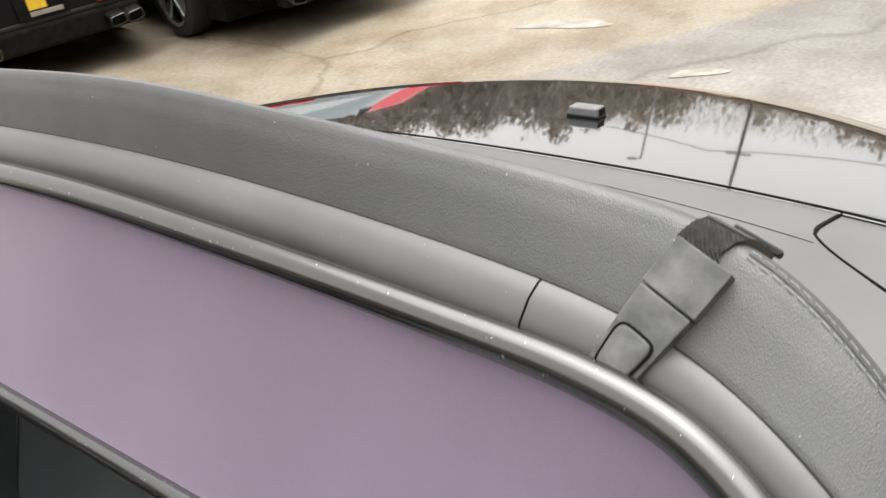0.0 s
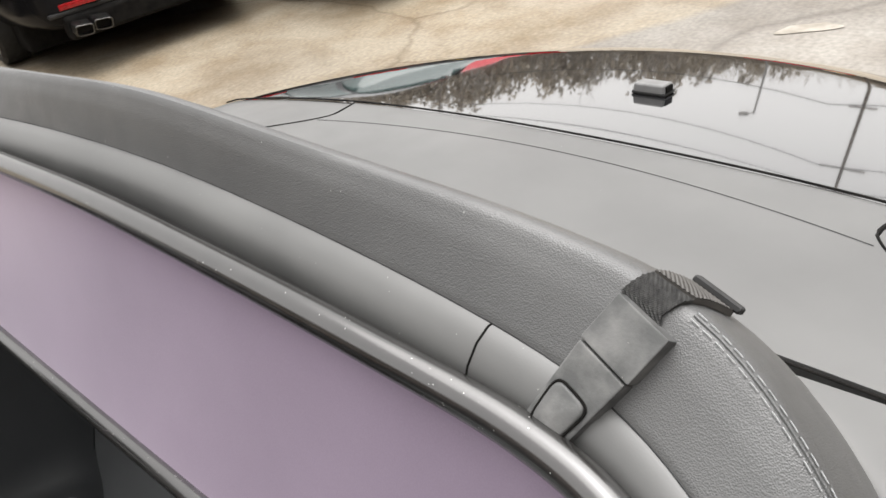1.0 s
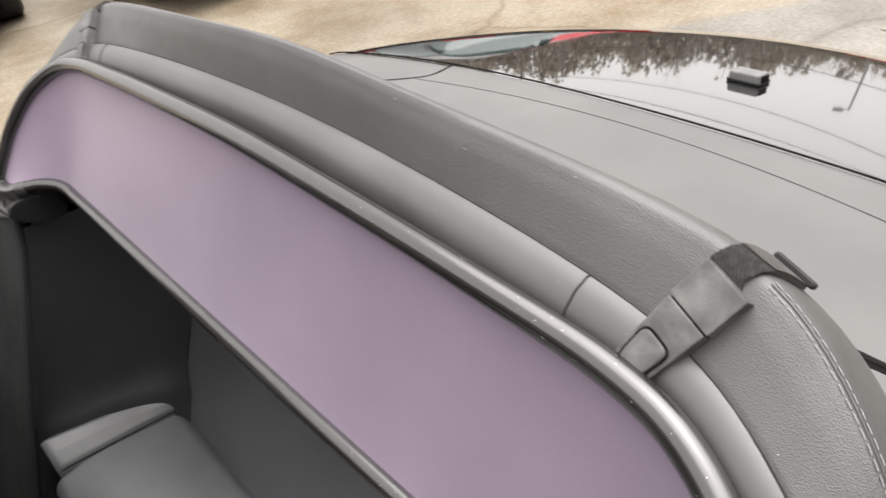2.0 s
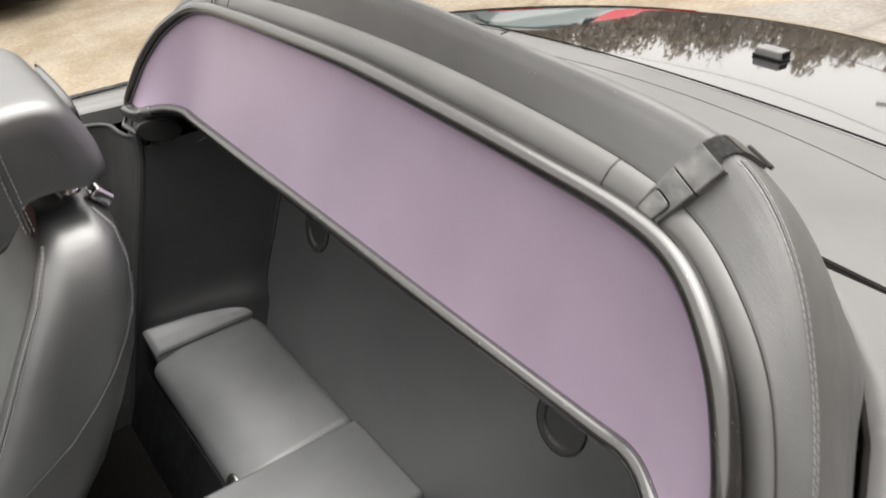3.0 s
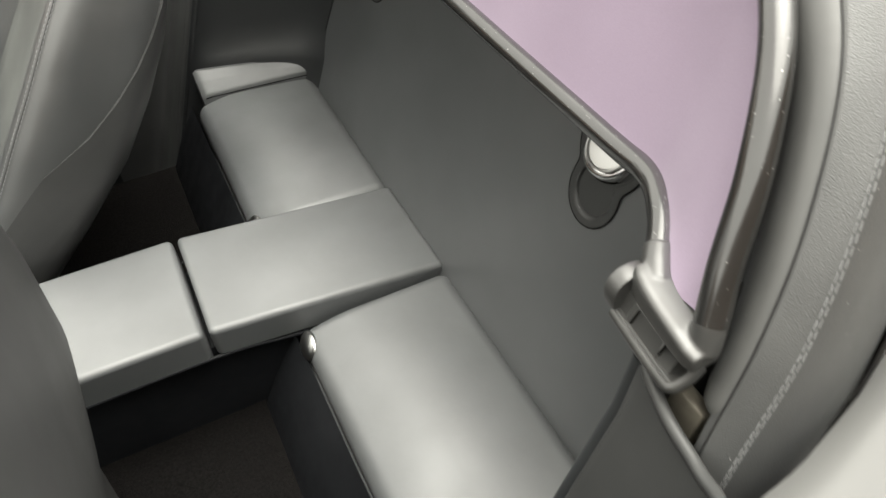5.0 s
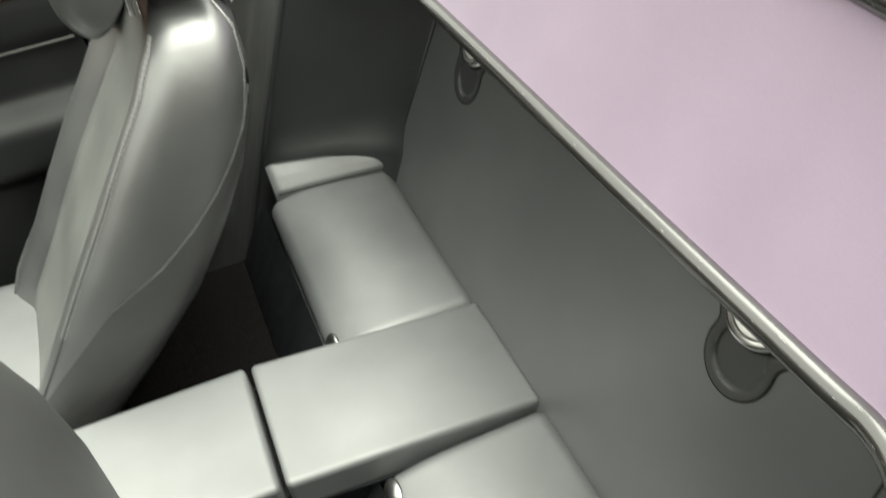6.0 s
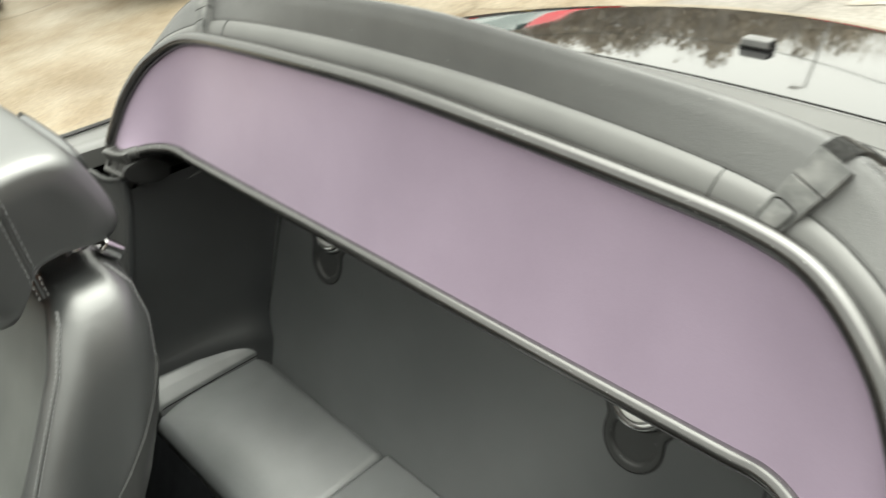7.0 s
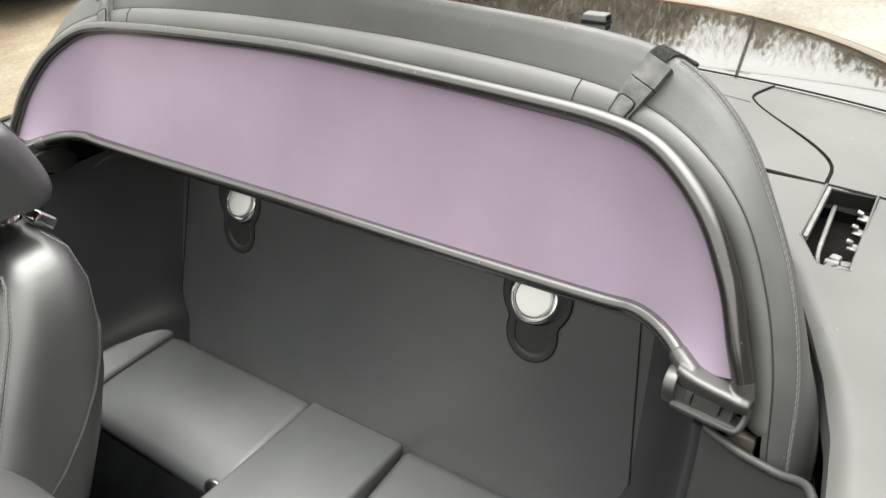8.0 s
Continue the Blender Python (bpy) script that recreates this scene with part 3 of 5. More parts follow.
for s in (-1, 1):
    quarter = part("cabin_quarter_trim", cabin_side(s), SIDE, car, "black moulded rear side trim")
    pillar = part("pillar_trim", pillar_trim(s), SHELL, car, "black leather-covered pillar trim")
    top = [(0.165, s * 0.49, 0.925), (0.10, s * 0.545, 0.9), (0.03, s * 0.575, 0.884), (-0.02, s * 0.586, 0.888), (-0.05, s * 0.592, 0.905)]
    part("trim_lip", tube(spline(top, 6), 0.005, 8), SIDE, quarter)
    f0 = 0.01 + 0.39 * 0.4 - 0.232
    lip = [(f0 + 0.012, s * 0.598, 0.909), (f0 - 0.002, s * 0.604, 0.923), (f0 - 0.01, s * 0.637, 0.916), (f0 - 0.014, s * 0.672, 0.912), (f0 - 0.03, s * 0.704, 0.925), (f0 - 0.1, s * 0.714, 0.935), (f0 - 0.3, s * 0.72, 0.94)]
    part("pillar_lip", tube(spline(lip, 6), 0.0046, 10), SHELL, pillar)
    seam = [(0.01 + 0.39 * (z - 0.5) - 0.239, s * 0.594, z) for z in steps(0.4, 0.9, 12)]
    part("corner_piping", tube([(0.01 + 0.39 * (min(z, 0.9) - 0.5) - 0.231, s * 0.5955, z) for z in steps(0.3, 0.925, 12)], 0.0065, 10), SIDE, pillar)
    stitches([(x - 0.006, y + s * 0.012, z) for x, y, z in seam], pillar, 0.003, 0.0018, 0.0003, mat=BLACK_THREAD, label="black stitching")
    # black sheet for the shade in the well between the trim and the shoulder
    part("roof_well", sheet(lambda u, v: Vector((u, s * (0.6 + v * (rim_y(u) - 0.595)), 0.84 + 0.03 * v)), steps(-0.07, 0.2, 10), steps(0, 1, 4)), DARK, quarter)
    def lining(u, v):
        z = 0.22 + 0.72 * v
        swell = 0.016 * math.exp(-((z - 0.865) / 0.045) ** 4) + 0.05 * math.exp(-((z - 0.66) / 0.062) ** 6)
        return Vector((u, s * (0.688 + 0.03 * v - swell), z))
    door = part("door_panel", sheet(lining, steps(-1.85, -0.42, 10), steps(0, 1, 80)), DOOR, car, "black padded door lining")
    part("wood_strip", block((1.1, 0.012, 0.04), pose(-0.985, s * 0.703, 0.925), 0.005, 2), WOOD, door, "glossy burr walnut strip")
    part("lining_bead", tube([lining(x, (0.8185 - 0.22) / 0.72) for x in steps(-1.8, -0.43, 8)], 0.0028, 8), TRIM, door, "grey bead between the door pads")
    part("door_pull", tube(spline([(-0.75, s * 0.69, 0.72), (-0.8, s * 0.63, 0.73), (-1.1, s * 0.63, 0.75), (-1.15, s * 0.69, 0.75)], 6), 0.016, 10), PANEL, door)

# ---- rear bench ----
bench = thing("rear_bench", "black leather rear bench with a flat upright back", "rear seat")


def panel_x(z):
    return 0.01 + 0.39 * (z - 0.5)


def back_skin(u, v):
    z = 0.44 + 0.5 * v
    y = u * (0.518 - 0.13 * (z - 0.5))
    return Vector((panel_x(z) - 0.012 * (1 - abs(u) ** 6) + 0.01, y, z))


def keyhole(y, z, grow=0.0):
    """Whether a place on the back lies in one of the two belt pockets."""
    y = abs(y) - 0.307
    return math.hypot(y, z - 0.766) < 0.037 + grow or math.hypot(y, z - 0.824) < 0.051 + grow


b_bm = sheet(back_skin, steps(-1, 1, 150), steps(0, 1, 72))
bmesh.ops.delete(b_bm, geom=[f for f in b_bm.faces if keyhole(f.calc_center_median().y, f.calc_center_median().z, -0.005)], context="FACES")
back = part("back_panel", b_bm, PANEL, bench, "flat black seat back panel")
for s in (-1, 1):
    seam = [back_skin(s * 0.962, v) + Vector((-0.0008, 0, 0)) for v in steps(0, 1, 40)]
    part("panel_seam", tube(seam, 0.0012, 6), RUBBER, back, "dark joint line")


def pocket_ring(cy, grow, depth, n=56):
    """Keyhole outline on the back: a wide round head over a narrower foot."""
    out = []
    for k in range(n):
        a = 2 * math.pi * k / n + math.pi / 2
        dy, dz = math.cos(a), math.sin(a)
        r = 0.0
        for cz, rad in ((0.766, 0.037), (0.824, 0.051)):     # soft union of two circles
            c = cz - 0.8
            b = dz * c
            disc_ = b * b - c * c + (rad + grow) ** 2
            if disc_ > 0:
                r += (b + math.sqrt(disc_)) ** 10
        r = r ** 0.1
        z = 0.8 + r * dz
        out.append(Vector((panel_x(z) - 0.002 + depth, cy + r * dy, z + 0.3 * min(depth, 0))))
    return out


for s in (-1, 1):
    cy = 0.307 * s
    rings = [pocket_ring(cy, g, d) for g, d in ((0.003, 0.004), (0.0028, -0.0004), (0.0015, -0.0009), (-0.004, -0.0008), (-0.007, 0.0008), (-0.0085, 0.005), (-0.0095, 0.014), (-0.0108, 0.026), (-0.013, 0.04), (-0.018, 0.052), (-0.03, 0.058))]
    pocket = part("belt_pocket", loft(rings), POCKET, back, "hollow black keyhole pocket")
    part("pocket_joint", tube(pocket_ring(cy, 0.0036, 0.0) + pocket_ring(cy, 0.0036, 0.0)[:1], 0.0009, 6), DARK, pocket, "thin dark joint")
    knob = Matrix.Translation((0.139, 0.303 * s, 0.813)) @ Matrix.Rotation(-radians(50), 4, "Y")
    lathe = [[knob @ Vector((r * math.cos(a), r * math.sin(a), z)) for a in steps(0, 2 * math.pi, 56)[:-1]] for r, z in ((0.034, -0.02), (0.0385, -0.016), (0.0392, -0.006), (0.0388, 0.003), (0.0375, 0.009), (0.0358, 0.0108), (0.0335, 0.011), (0.0315, 0.009))]
    ring = part("chrome_ring", loft(lathe), CHROME, back, "polished chrome ring")
    lathe = [[knob @ Vector((0.9 * r * math.cos(a), 0.9 * r * math.sin(a), z)) for a in steps(0, 2 * math.pi, 56)[:-1]] for r, z in ((0.0342, 0.004), (0.034, 0.0125), (0.0332, 0.0136), (0.0318, 0.0138), (0.0308, 0.0132), (0.0302, 0.0123), (0.0294, 0.0123), (0.028, 0.0125), (0.014, 0.013))]
    part("silver_cap", loft(lathe), SILVER, ring, "matt silver round cap with a raised rim")
    for a0 in (20, 110, 200, 290):
        slot = [knob @ Vector((0.0388 * math.cos(radians(a0 + k)), 0.0388 * math.sin(radians(a0 + k)), -0.001)) for k in range(-26, 27, 4)]
        part("ring_slot", tube(slot, 0.0013, 6), DARK, ring, "dark slot in the ring")


def cushion(x0, x1, y0, y1, z_back, z_front, depth, crown=0.012, edge=0.02, name="seat_cushion", parent=None, label="", droop=0.0):
    """A padded block; x0 is its rear edge, x1 its front edge."""
    rings = []
    levels = [(-depth, 0.0, 0), (-edge, 0.0, 0)] + [(-edge * (1 - math.sin(a)), edge * (1 - math.cos(a)), 0) for a in steps(0, math.pi / 2, 8)[1:]]
    def outline(inset):
        pts = []
        r = max(edge - inset, 0.004)
        cx0, cx1, cy0, cy1 = min(x0, x1) + inset + r, max(x0, x1) - inset - r, y0 + inset + r, y1 - inset - r
        for ox, oy, a0 in ((cx1, cy1, 0), (cx0, cy1, 90), (cx0, cy0, 180), (cx1, cy0, 270)):
            for a in steps(a0, a0 + 90, 5):
                pts.append((ox + r * math.cos(radians(a)), oy + r * math.sin(radians(a))))
        out = []
        for k, (ax, ay) in enumerate(pts):
            bx, by = pts[(k + 1) % len(pts)]
            n = 12 if math.hypot(bx - ax, by - ay) > 0.06 else 1
            out += [(ax + (bx - ax) * j / n, ay + (by - ay) * j / n) for j in range(n)]
        return out
    def height(x, y):
        u = (x - x0) / (x1 - x0)
        v = (y - y0) / (y1 - y0) * 2 - 1
        return z_back + (z_front - z_back) * u - droop * max(0.0, (u - 0.62) / 0.38) ** 2 + crown * max(0.0, 1 - v * v) ** 1.5 * max(0.0, 1 - (2 * u - 1) ** 2) ** 1.5
    for dz, inset, _ in levels:
        rings.append([Vector((x, y, height(x, y) + dz)) for x, y in outline(inset)])
    for k in (0.96, 0.9, 0.82, 0.72, 0.6, 0.48, 0.36, 0.24, 0.12, 0.03):
        mx, my = (x0 + x1) / 2, (y0 + y1) / 2
        rings.append([Vector((mx + (x - mx) * k, my + (y - my) * k, height(mx + (x - mx) * k, my + (y - my) * k))) for x, y in outline(edge)])
    return part(name, loft(rings), LEATHER, parent, label)


for s in (-1, 1):
    ys = sorted((s * 0.107, s * 0.522))
    pad = cushion(0.012, -0.225, ys[0], ys[1], 0.503, 0.512, 0.07, parent=bench, label="smooth black leather seat cushion", droop=0.016)
    base = part("seat_base", block((0.2, 0.48, 0.24), pose(-0.115, s * 0.348, 0.325), 0.012, 2), LINER, bench, "black seat base board")
    def board(u, v):
        return Vector((-0.229 - 0.076 * v - 0.004 * math.sin(math.pi * v), s * (0.092 + 0.468 * u), 0.474 - 0.132 * v))
    part("front_board", sheet(board, steps(0, 1, 10), steps(0, 1, 8), 0.006), LINER, bench, "sloping black board below the seat")
    part("front_piping", tube([(-0.224, s * 0.115, 0.455), (-0.226, s * 0.3, 0.452), (-0.222, s * 0.48, 0.455)], 0.0035, 8), LEATHER, pad)
    # side bolster: a low padded strip with a square front end beside the side trim
    def strip(u, v):
        x = 0.008 - 0.214 * u
        inner = 0.514 - 0.026 * (1 - u)
        outer = max(lerp_table([(-0.206, 0.592), (-0.174, 0.585), (-0.074, 0.562), (-0.004, 0.528), (0.028, 0.497)], x) - 0.02, inner + 0.014)
        z = lerp_table([(0, 0.5), (0.05, 0.512), (0.11, 0.5175), (0.2, 0.5215), (0.5, 0.534), (0.88, 0.5455), (0.96, 0.5465), (1, 0.545)], v)
        z = 0.519 + (z - 0.519) * (0.55 + 0.45 * u if z > 0.519 else 1)
        end = max(0.0, (u - 0.93) / 0.07)
        return Vector((x, s * (inner + (outer - inner) * v), z + 0.002 * math.sin(math.pi * u) * math.sin(math.pi * v) - 0.006 * end ** 3))
    bolster = part("side_bolster", sheet(strip, steps(0, 1, 36), steps(0, 1, 28), 0.09), LEATHER, bench, "raised leather side bolster")
    part("bolster_seam", tube([strip(u, 0.94) + Vector((0, 0, 0.0004)) for u in steps(0.03, 0.98, 24)], 0.0014, 6), LEATHER, bolster, "stitched ridge along the bolster")
    part("bolster_joint", tube([strip(u, 0.05) + Vector((0, 0, -0.001)) for u in steps(0, 0.97, 24)], 0.001, 6), DARK, bolster, "dark joint beside the cushion")
    tab = bmesh.new()
    bmesh.ops.create_uvsphere(tab, u_segments=24, v_segments=14, radius=1.0)
    for v in tab.verts:                       # a pebble, flat below
        v.co = Vector((v.co.x * 0.019, v.co.y * 0.024, max(v.co.z, -0.3) * 0.009))
    bmesh.ops.transform(tab, matrix=pose(-0.2195 + (0.002 if s > 0 else 0), s * 0.133, 0.487 + (0.006 if s > 0 else 0), 0, -58, 0), verts=tab.verts)
    part("handle", tab, SILVER, pad, "small silver release tab")

con = cushion(0.012, -0.337, -0.102, 0.105, 0.506, 0.556, 0.05, 0.004, 0.009, "centre_cushion", bench, "smooth black leather centre pad")
arm = cushion(-0.344, -0.86, -0.102, 0.105, 0.557, 0.575, 0.055, 0.004, 0.009, "centre_armrest", bench, "smooth black leather armrest pad")
for pad, xs in ((con, (0.0, -0.328)), (arm, (-0.353, -0.85))):
    for y in (-0.1015, 0.1045):
        lift = [Vector((x, y, 0.506 + (0.05 if pad is con else 0.0) * (0.012 - x) / 0.349 - 0.0135 + (0.051 + 0.018 * (-0.344 - x) / 0.516 if pad is arm else 0.0))) for x in steps(xs[0], xs[1], 20)]
        stitches(lift, pad, 0.005, 0.002, 0.0005, name="edge_stitching", mat=BLACK_THREAD, label="black edge stitching")
for y in (-0.1005, 0.1035):
    part("console_bead", tube(spline([(-0.86, y, 0.5165), (-0.6, y, 0.508), (-0.34, y, 0.5015), (-0.235, y, 0.484), (-0.1, y, 0.462)], 6), 0.003, 8), LINER, bench, "black bead along the console")
part("tunnel_console", block((0.9, 0.17, 0.32), pose(-0.44, 0, 0.345), 0.012, 2), LINER, bench, "black console box")

# ---- wind deflector ----
deflector = thing("wind_deflector", "lilac mesh wind deflector in a black tube frame", "wind deflector")
def both_sides(points, n):
    """A smooth curve over both halves of a bar, mirrored in y."""
    pts = [Vector(p) for p in points]
    return spline([flip(p) for p in pts[:0:-1]] + pts, n)


upper = both_sides([(0.078, 0, 1.174), (0.078, -0.172, 1.169), (0.077, -0.325, 1.162), (0.075, -0.43, 1.154), (0.061, -0.493, 1.142), (0.028, -0.551, 1.108), (-0.008, -0.591, 1.059), (-0.036, -0.613, 1.012), (-0.05, -0.626, 0.983)], 10)
lower = both_sides([(0.005, 0, 0.976), (0.006, -0.252, 0.974), (0.007, -0.445, 0.974), (0.003, -0.501, 0.979), (-0.016, -0.538, 0.98), (-0.038, -0.565, 0.975), (-0.048, -0.577, 0.973)], 8)
part("upper_bar", tube(upper, 0.0105, 14), BAR, deflector, "satin black coated tube")
part("lower_bar", tube(lower, 0.0095, 14), BAR, deflector, "satin black coated tube")


low_ext = [upper[0]] + lower + [upper[-1]]


def net(u, v):
    a, b = curve_at(low_ext, u), curve_at(upper, u)
    p = a.lerp(b, v)
    p.x += 0.006 * math.sin(math.pi * v) * math.sin(math.pi * u)
    return p


part("wind_mesh", sheet(net, steps(0, 1, 90), steps(0, 1, 12)), MESH, deflector, "fine lilac grey mesh cloth")
for s in (-1, 1):
    joint = bmesh.new()
    tube([(-0.033, s * 0.559, 0.9762), (-0.041, s * 0.568, 0.9745), (-0.05, s * 0.58, 0.971)], 0.0108, 20, bm=joint)
    tube([(-0.0432, s * 0.6195, 0.9975), (-0.0505, s * 0.6262, 0.982), (-0.055, s * 0.63, 0.966)], 0.0102, 20, bm=joint)
    saddle = []
    for y, top, deep in ((0.566, 0.981, 0.008), (0.573, 0.9812, 0.0115), (0.583, 0.98, 0.013), (0.594, 0.9785, 0.0135), (0.606, 0.9775, 0.0138), (0.617, 0.977, 0.014), (0.629, 0.975, 0.0135), (0.6375, 0.972, 0.0105)):
        low = 0.9585
        ring = []
        for a in steps(0, 2 * math.pi, 20)[:-1]:
            c, n = math.cos(a), math.sin(a)
            ring.append(Vector((-0.0545 + 0.1 * (0.6 - y) + deep * math.copysign(abs(c) ** 0.45, c), s * y, (top + low) / 2 + (top - low) / 2 * math.copysign(abs(n) ** 0.45, n))))
        saddle.append(ring)
    loft(saddle, bm=joint)
    br = part("corner_joint", joint, JOINT, deflector, "black moulded corner joint")
    br.modifiers.clear()
    melt = br.modifiers.new("melt", "REMESH")
    melt.mode, melt.voxel_size, melt.use_smooth_shade = "VOXEL", 0.0011, True
    ease = br.modifiers.new("ease", "SMOOTH")
    ease.factor, ease.iterations = 0.6, 7
    box = part("bracket_box", block((0.024, 0.058, 0.026), pose(-0.0545, s * 0.597, 0.951, -4 * s, 20, 4 * s), 0.002, 2), JOINT, deflector, "dark grey plastic bracket")
    part("bracket_plate", block((0.003, 0.034, 0.017), pose(-0.067, s * 0.595, 0.952, -4 * s, 20, 4 * s), 0.001, 1), JOINT, box, "dark cover plate")
    rail = spline([(-0.071, s * 0.567, 0.943), (-0.0745, s * 0.598, 0.942), (-0.0762, s * 0.624, 0.941), (-0.076, s * 0.6295, 0.9413), (-0.0725, s * 0.633, 0.944), (-0.066, s * 0.6355, 0.951), (-0.06, s * 0.636, 0.96)], 6)
    part("bracket_rail", tube(rail, 0.003, 10, 1.3), JOINT, box, "turned-up grey lip")
    part("bracket_tray", block((0.024, 0.064, 0.005), pose(-0.062, s * 0.599, 0.9405, -2 * s, 20, 3 * s), 0.002, 2), JOINT, box, "dark tray below the bracket")
    for dy in (-0.014, 0.014):
        part("bracket_slot", block((0.002, 0.0014, 0.012), pose(-0.0692, s * (0.6 + dy), 0.957, -4 * s, 24, 4 * s), 0.0003, 1), DARK, box)
    cap = bmesh.new()
    cx, cl = (-0.034, 0.039) if s > 0 else (-0.05, 0.024)
    ring = [[Vector((cx + cl * g * math.cos(a), s * (0.563 + d), 0.937 + (0.013 if s < 0 else 0) + 0.023 * g * math.sin(a) - 0.3 * cl * g * math.cos(a))) for a in steps(0, 2 * math.pi, 28)[:-1]] for g, d in ((0.96, 0.006), (1.0, 0.004), (1.0, -0.003), (0.97, -0.0055), (0.7, -0.007))]
    part("bracket_cap", loft(ring, bm=cap), RUBBER if s > 0 else JOINT, deflector, "flat black oval cap")
    part("bracket_pin", block((0.014, 0.028, 0.036), pose(-0.057, s * 0.634, 0.9, 0, 18, 0), 0.003, 2), BRASS, deflector, "dull metal mounting pin")

# ---- folded roof cover ----
cover = thing("folded_roof_cover", "black grained leather cover over the folded soft top", "roof cover")
STATIONS = [  # edge of the leather, crest, outer foot; half of a U
    ((0.132, 0.0, 1.188), (0.155, 0.0, 1.236), (0.38, 0.0, 0.955)),
    ((0.124, 0.2, 1.188), (0.15, 0.2, 1.23), (0.375, 0.215, 0.952)),
    ((0.112, 0.384, 1.18), (0.15, 0.394, 1.217), (0.355, 0.42, 0.95)),
    ((0.1, 0.47, 1.165), (0.143, 0.484, 1.199), (0.315, 0.51, 0.948)),
    ((0.07, 0.537, 1.142), (0.112, 0.552, 1.161), (0.262, 0.568, 0.945)),
    ((0.039, 0.589, 1.102), (0.07, 0.603, 1.105), (0.185, 0.605, 0.94)),
    ((0.001, 0.627, 1.041), (0.021, 0.644, 1.045), (0.092, 0.65, 0.935)),
    ((-0.033, 0.649, 0.983), (-0.02, 0.669, 0.981), (0.02, 0.684, 0.924)),
    ((-0.062, 0.66, 0.924), (-0.053, 0.679, 0.917), (-0.02, 0.698, 0.905)),
    ((-0.076, 0.665, 0.892), (-0.069, 0.684, 0.882), (-0.042, 0.702, 0.872)),
]
E_, C_, O_ = ([Vector(s[k]) for s in STATIONS] for k in range(3))


def full(points, n=6):
    return spline(list(points[::-1]) + [flip(p) for p in points[1:]], n)


edge, crest, foot = full(E_), full(C_), full(O_)
rings = []
for e, c, o in zip(edge, crest, foot):
    mid = c.lerp(o, 0.3) + (c - e) * 0.22
    mid2 = c.lerp(o, 0.68) + (c - e) * 0.12
    low = e + (e - c) * 0.3 + Vector((0, 0, -0.012))
    rings.append([low, e, e.lerp(c, 0.35) + (c - o) * 0.012, e.lerp(c, 0.7) + (c - o) * 0.02, c + (c - o) * 0.006, c.lerp(mid, 0.4) + (c - e) * 0.08, mid, mid2, o, o + Vector((0, 0, -0.06))])
fine = []
for r in rings:
    fine.append([r[0]] + spline(r[1:], 4))
roll = part("leather_roll", loft(fine, closed=False), ROLL, cover, "grained black leather roll")

# grey moulding below the leather
mold = []
for e, c, o in zip(edge, crest, foot):
    inw = (e - c)
    inw.z = 0
    inw = inw.normalized() if inw.length > 1e-5 else Vector((-1, 0, 0))
    k = len(mold)
    along = (edge[min(k + 1, len(edge) - 1)] - edge[max(k - 1, 0)]).normalized()
    inw = (inw - along * inw.dot(along)).normalized()
    down = Vector((0, 0, -1)) + along * along.z
    down.normalize()
    f = min(max((abs(e.y) - 0.4) / 0.15, 0), 1)
    inw = inw * (1 - 0.12 * f)
    mold.append([e - inw * 0.001 + down * 0.002, e + inw * 0.004 + down * 0.0015, e + inw * 0.013 + down * 0.006, e + inw * 0.021 + down * 0.016, e + inw * 0.026 + down * 0.032, e + inw * 0.027 + down * 0.055, e + inw * 0.02 + down * 0.085])
whole = mold
mold = [[p.lerp(q, f) for p, q in zip(r0, r1)] for r0, r1 in zip(whole, whole[1:]) for f in (0, 0.25, 0.5, 0.75)]
cut, soft = 25, 5                             # rounded ends, clear of the side trim
for k in range(len(mold)):
    d = min(k, len(mold) - 1 - k) - cut
    if d < soft:
        f = math.sqrt(max(0.0, 1 - (1 - max(d, 0) / soft) ** 2))
        mid = mold[k][0].lerp(mold[k][3], 0.5)
        mold[k] = [mid.lerp(q, max(f, 0.02)) for q in mold[k]]
mold = mold[cut:len(mold) - cut]
trim = part("inner_moulding", loft(mold, closed=False), TRIM, cover, "smooth satin grey plastic moulding")
for s in (-1, 1):
    k = next(i for i in range(len(edge) - 1) if (edge[i].y - s * 0.388) * (edge[i + 1].y - s * 0.388) <= 0)
    f = (s * 0.388 - edge[k].y) / (edge[k + 1].y - edge[k].y)
    ring = [a.lerp(b, f) for a, b in zip(whole[k], whole[k + 1])]
    part("moulding_joint", tube(ring, 0.0007, 6), DARK, trim, "thin dark joint")

part("leather_seam", tube([e + (e - c).normalized() * 0.0012 + Vector((0, 0, -0.0006)) for e, c in zip(edge, crest)], 0.0005, 6), RUBBER, cover, "thin dark seam below the leather")

# lip where the cover enters the body
part("rubber_lip", tube([Vector((x, -rim_y(x) - 0.002, deck(x, rim_y(x)) - 0.008)) for x in steps(-0.02, 0.39, 40)], [0.0002 + 0.0028 * min(1, k / 14) for k in range(41)], 8), DARK, cover)
part("rubber_lip", tube([Vector((x, rim_y(x) + 0.002, deck(x, rim_y(x)) - 0.008)) for x in steps(-0.02, 0.39, 40)], [0.0002 + 0.0028 * min(1, k / 14) for k in range(41)], 8), DARK, cover)

for s in (-1, 1):
    for k, f in ((11, 0.5), (12, 0.6)):
        stitches([r[k].lerp(r[k + 1], f) + Vector((-0.0004, 0, 0.0007)) for r in fine if r[13].y * s > 0.478], cover, 0.0052, 0.0018, 0.00034)
    part("cover_seam", tube([r[12].lerp(r[13], 0.05) + Vector((0, 0, 0.0002)) for r in fine if r[13].y * s > 0.478], 0.0007, 6), ROLL, cover, "fine leather seam")


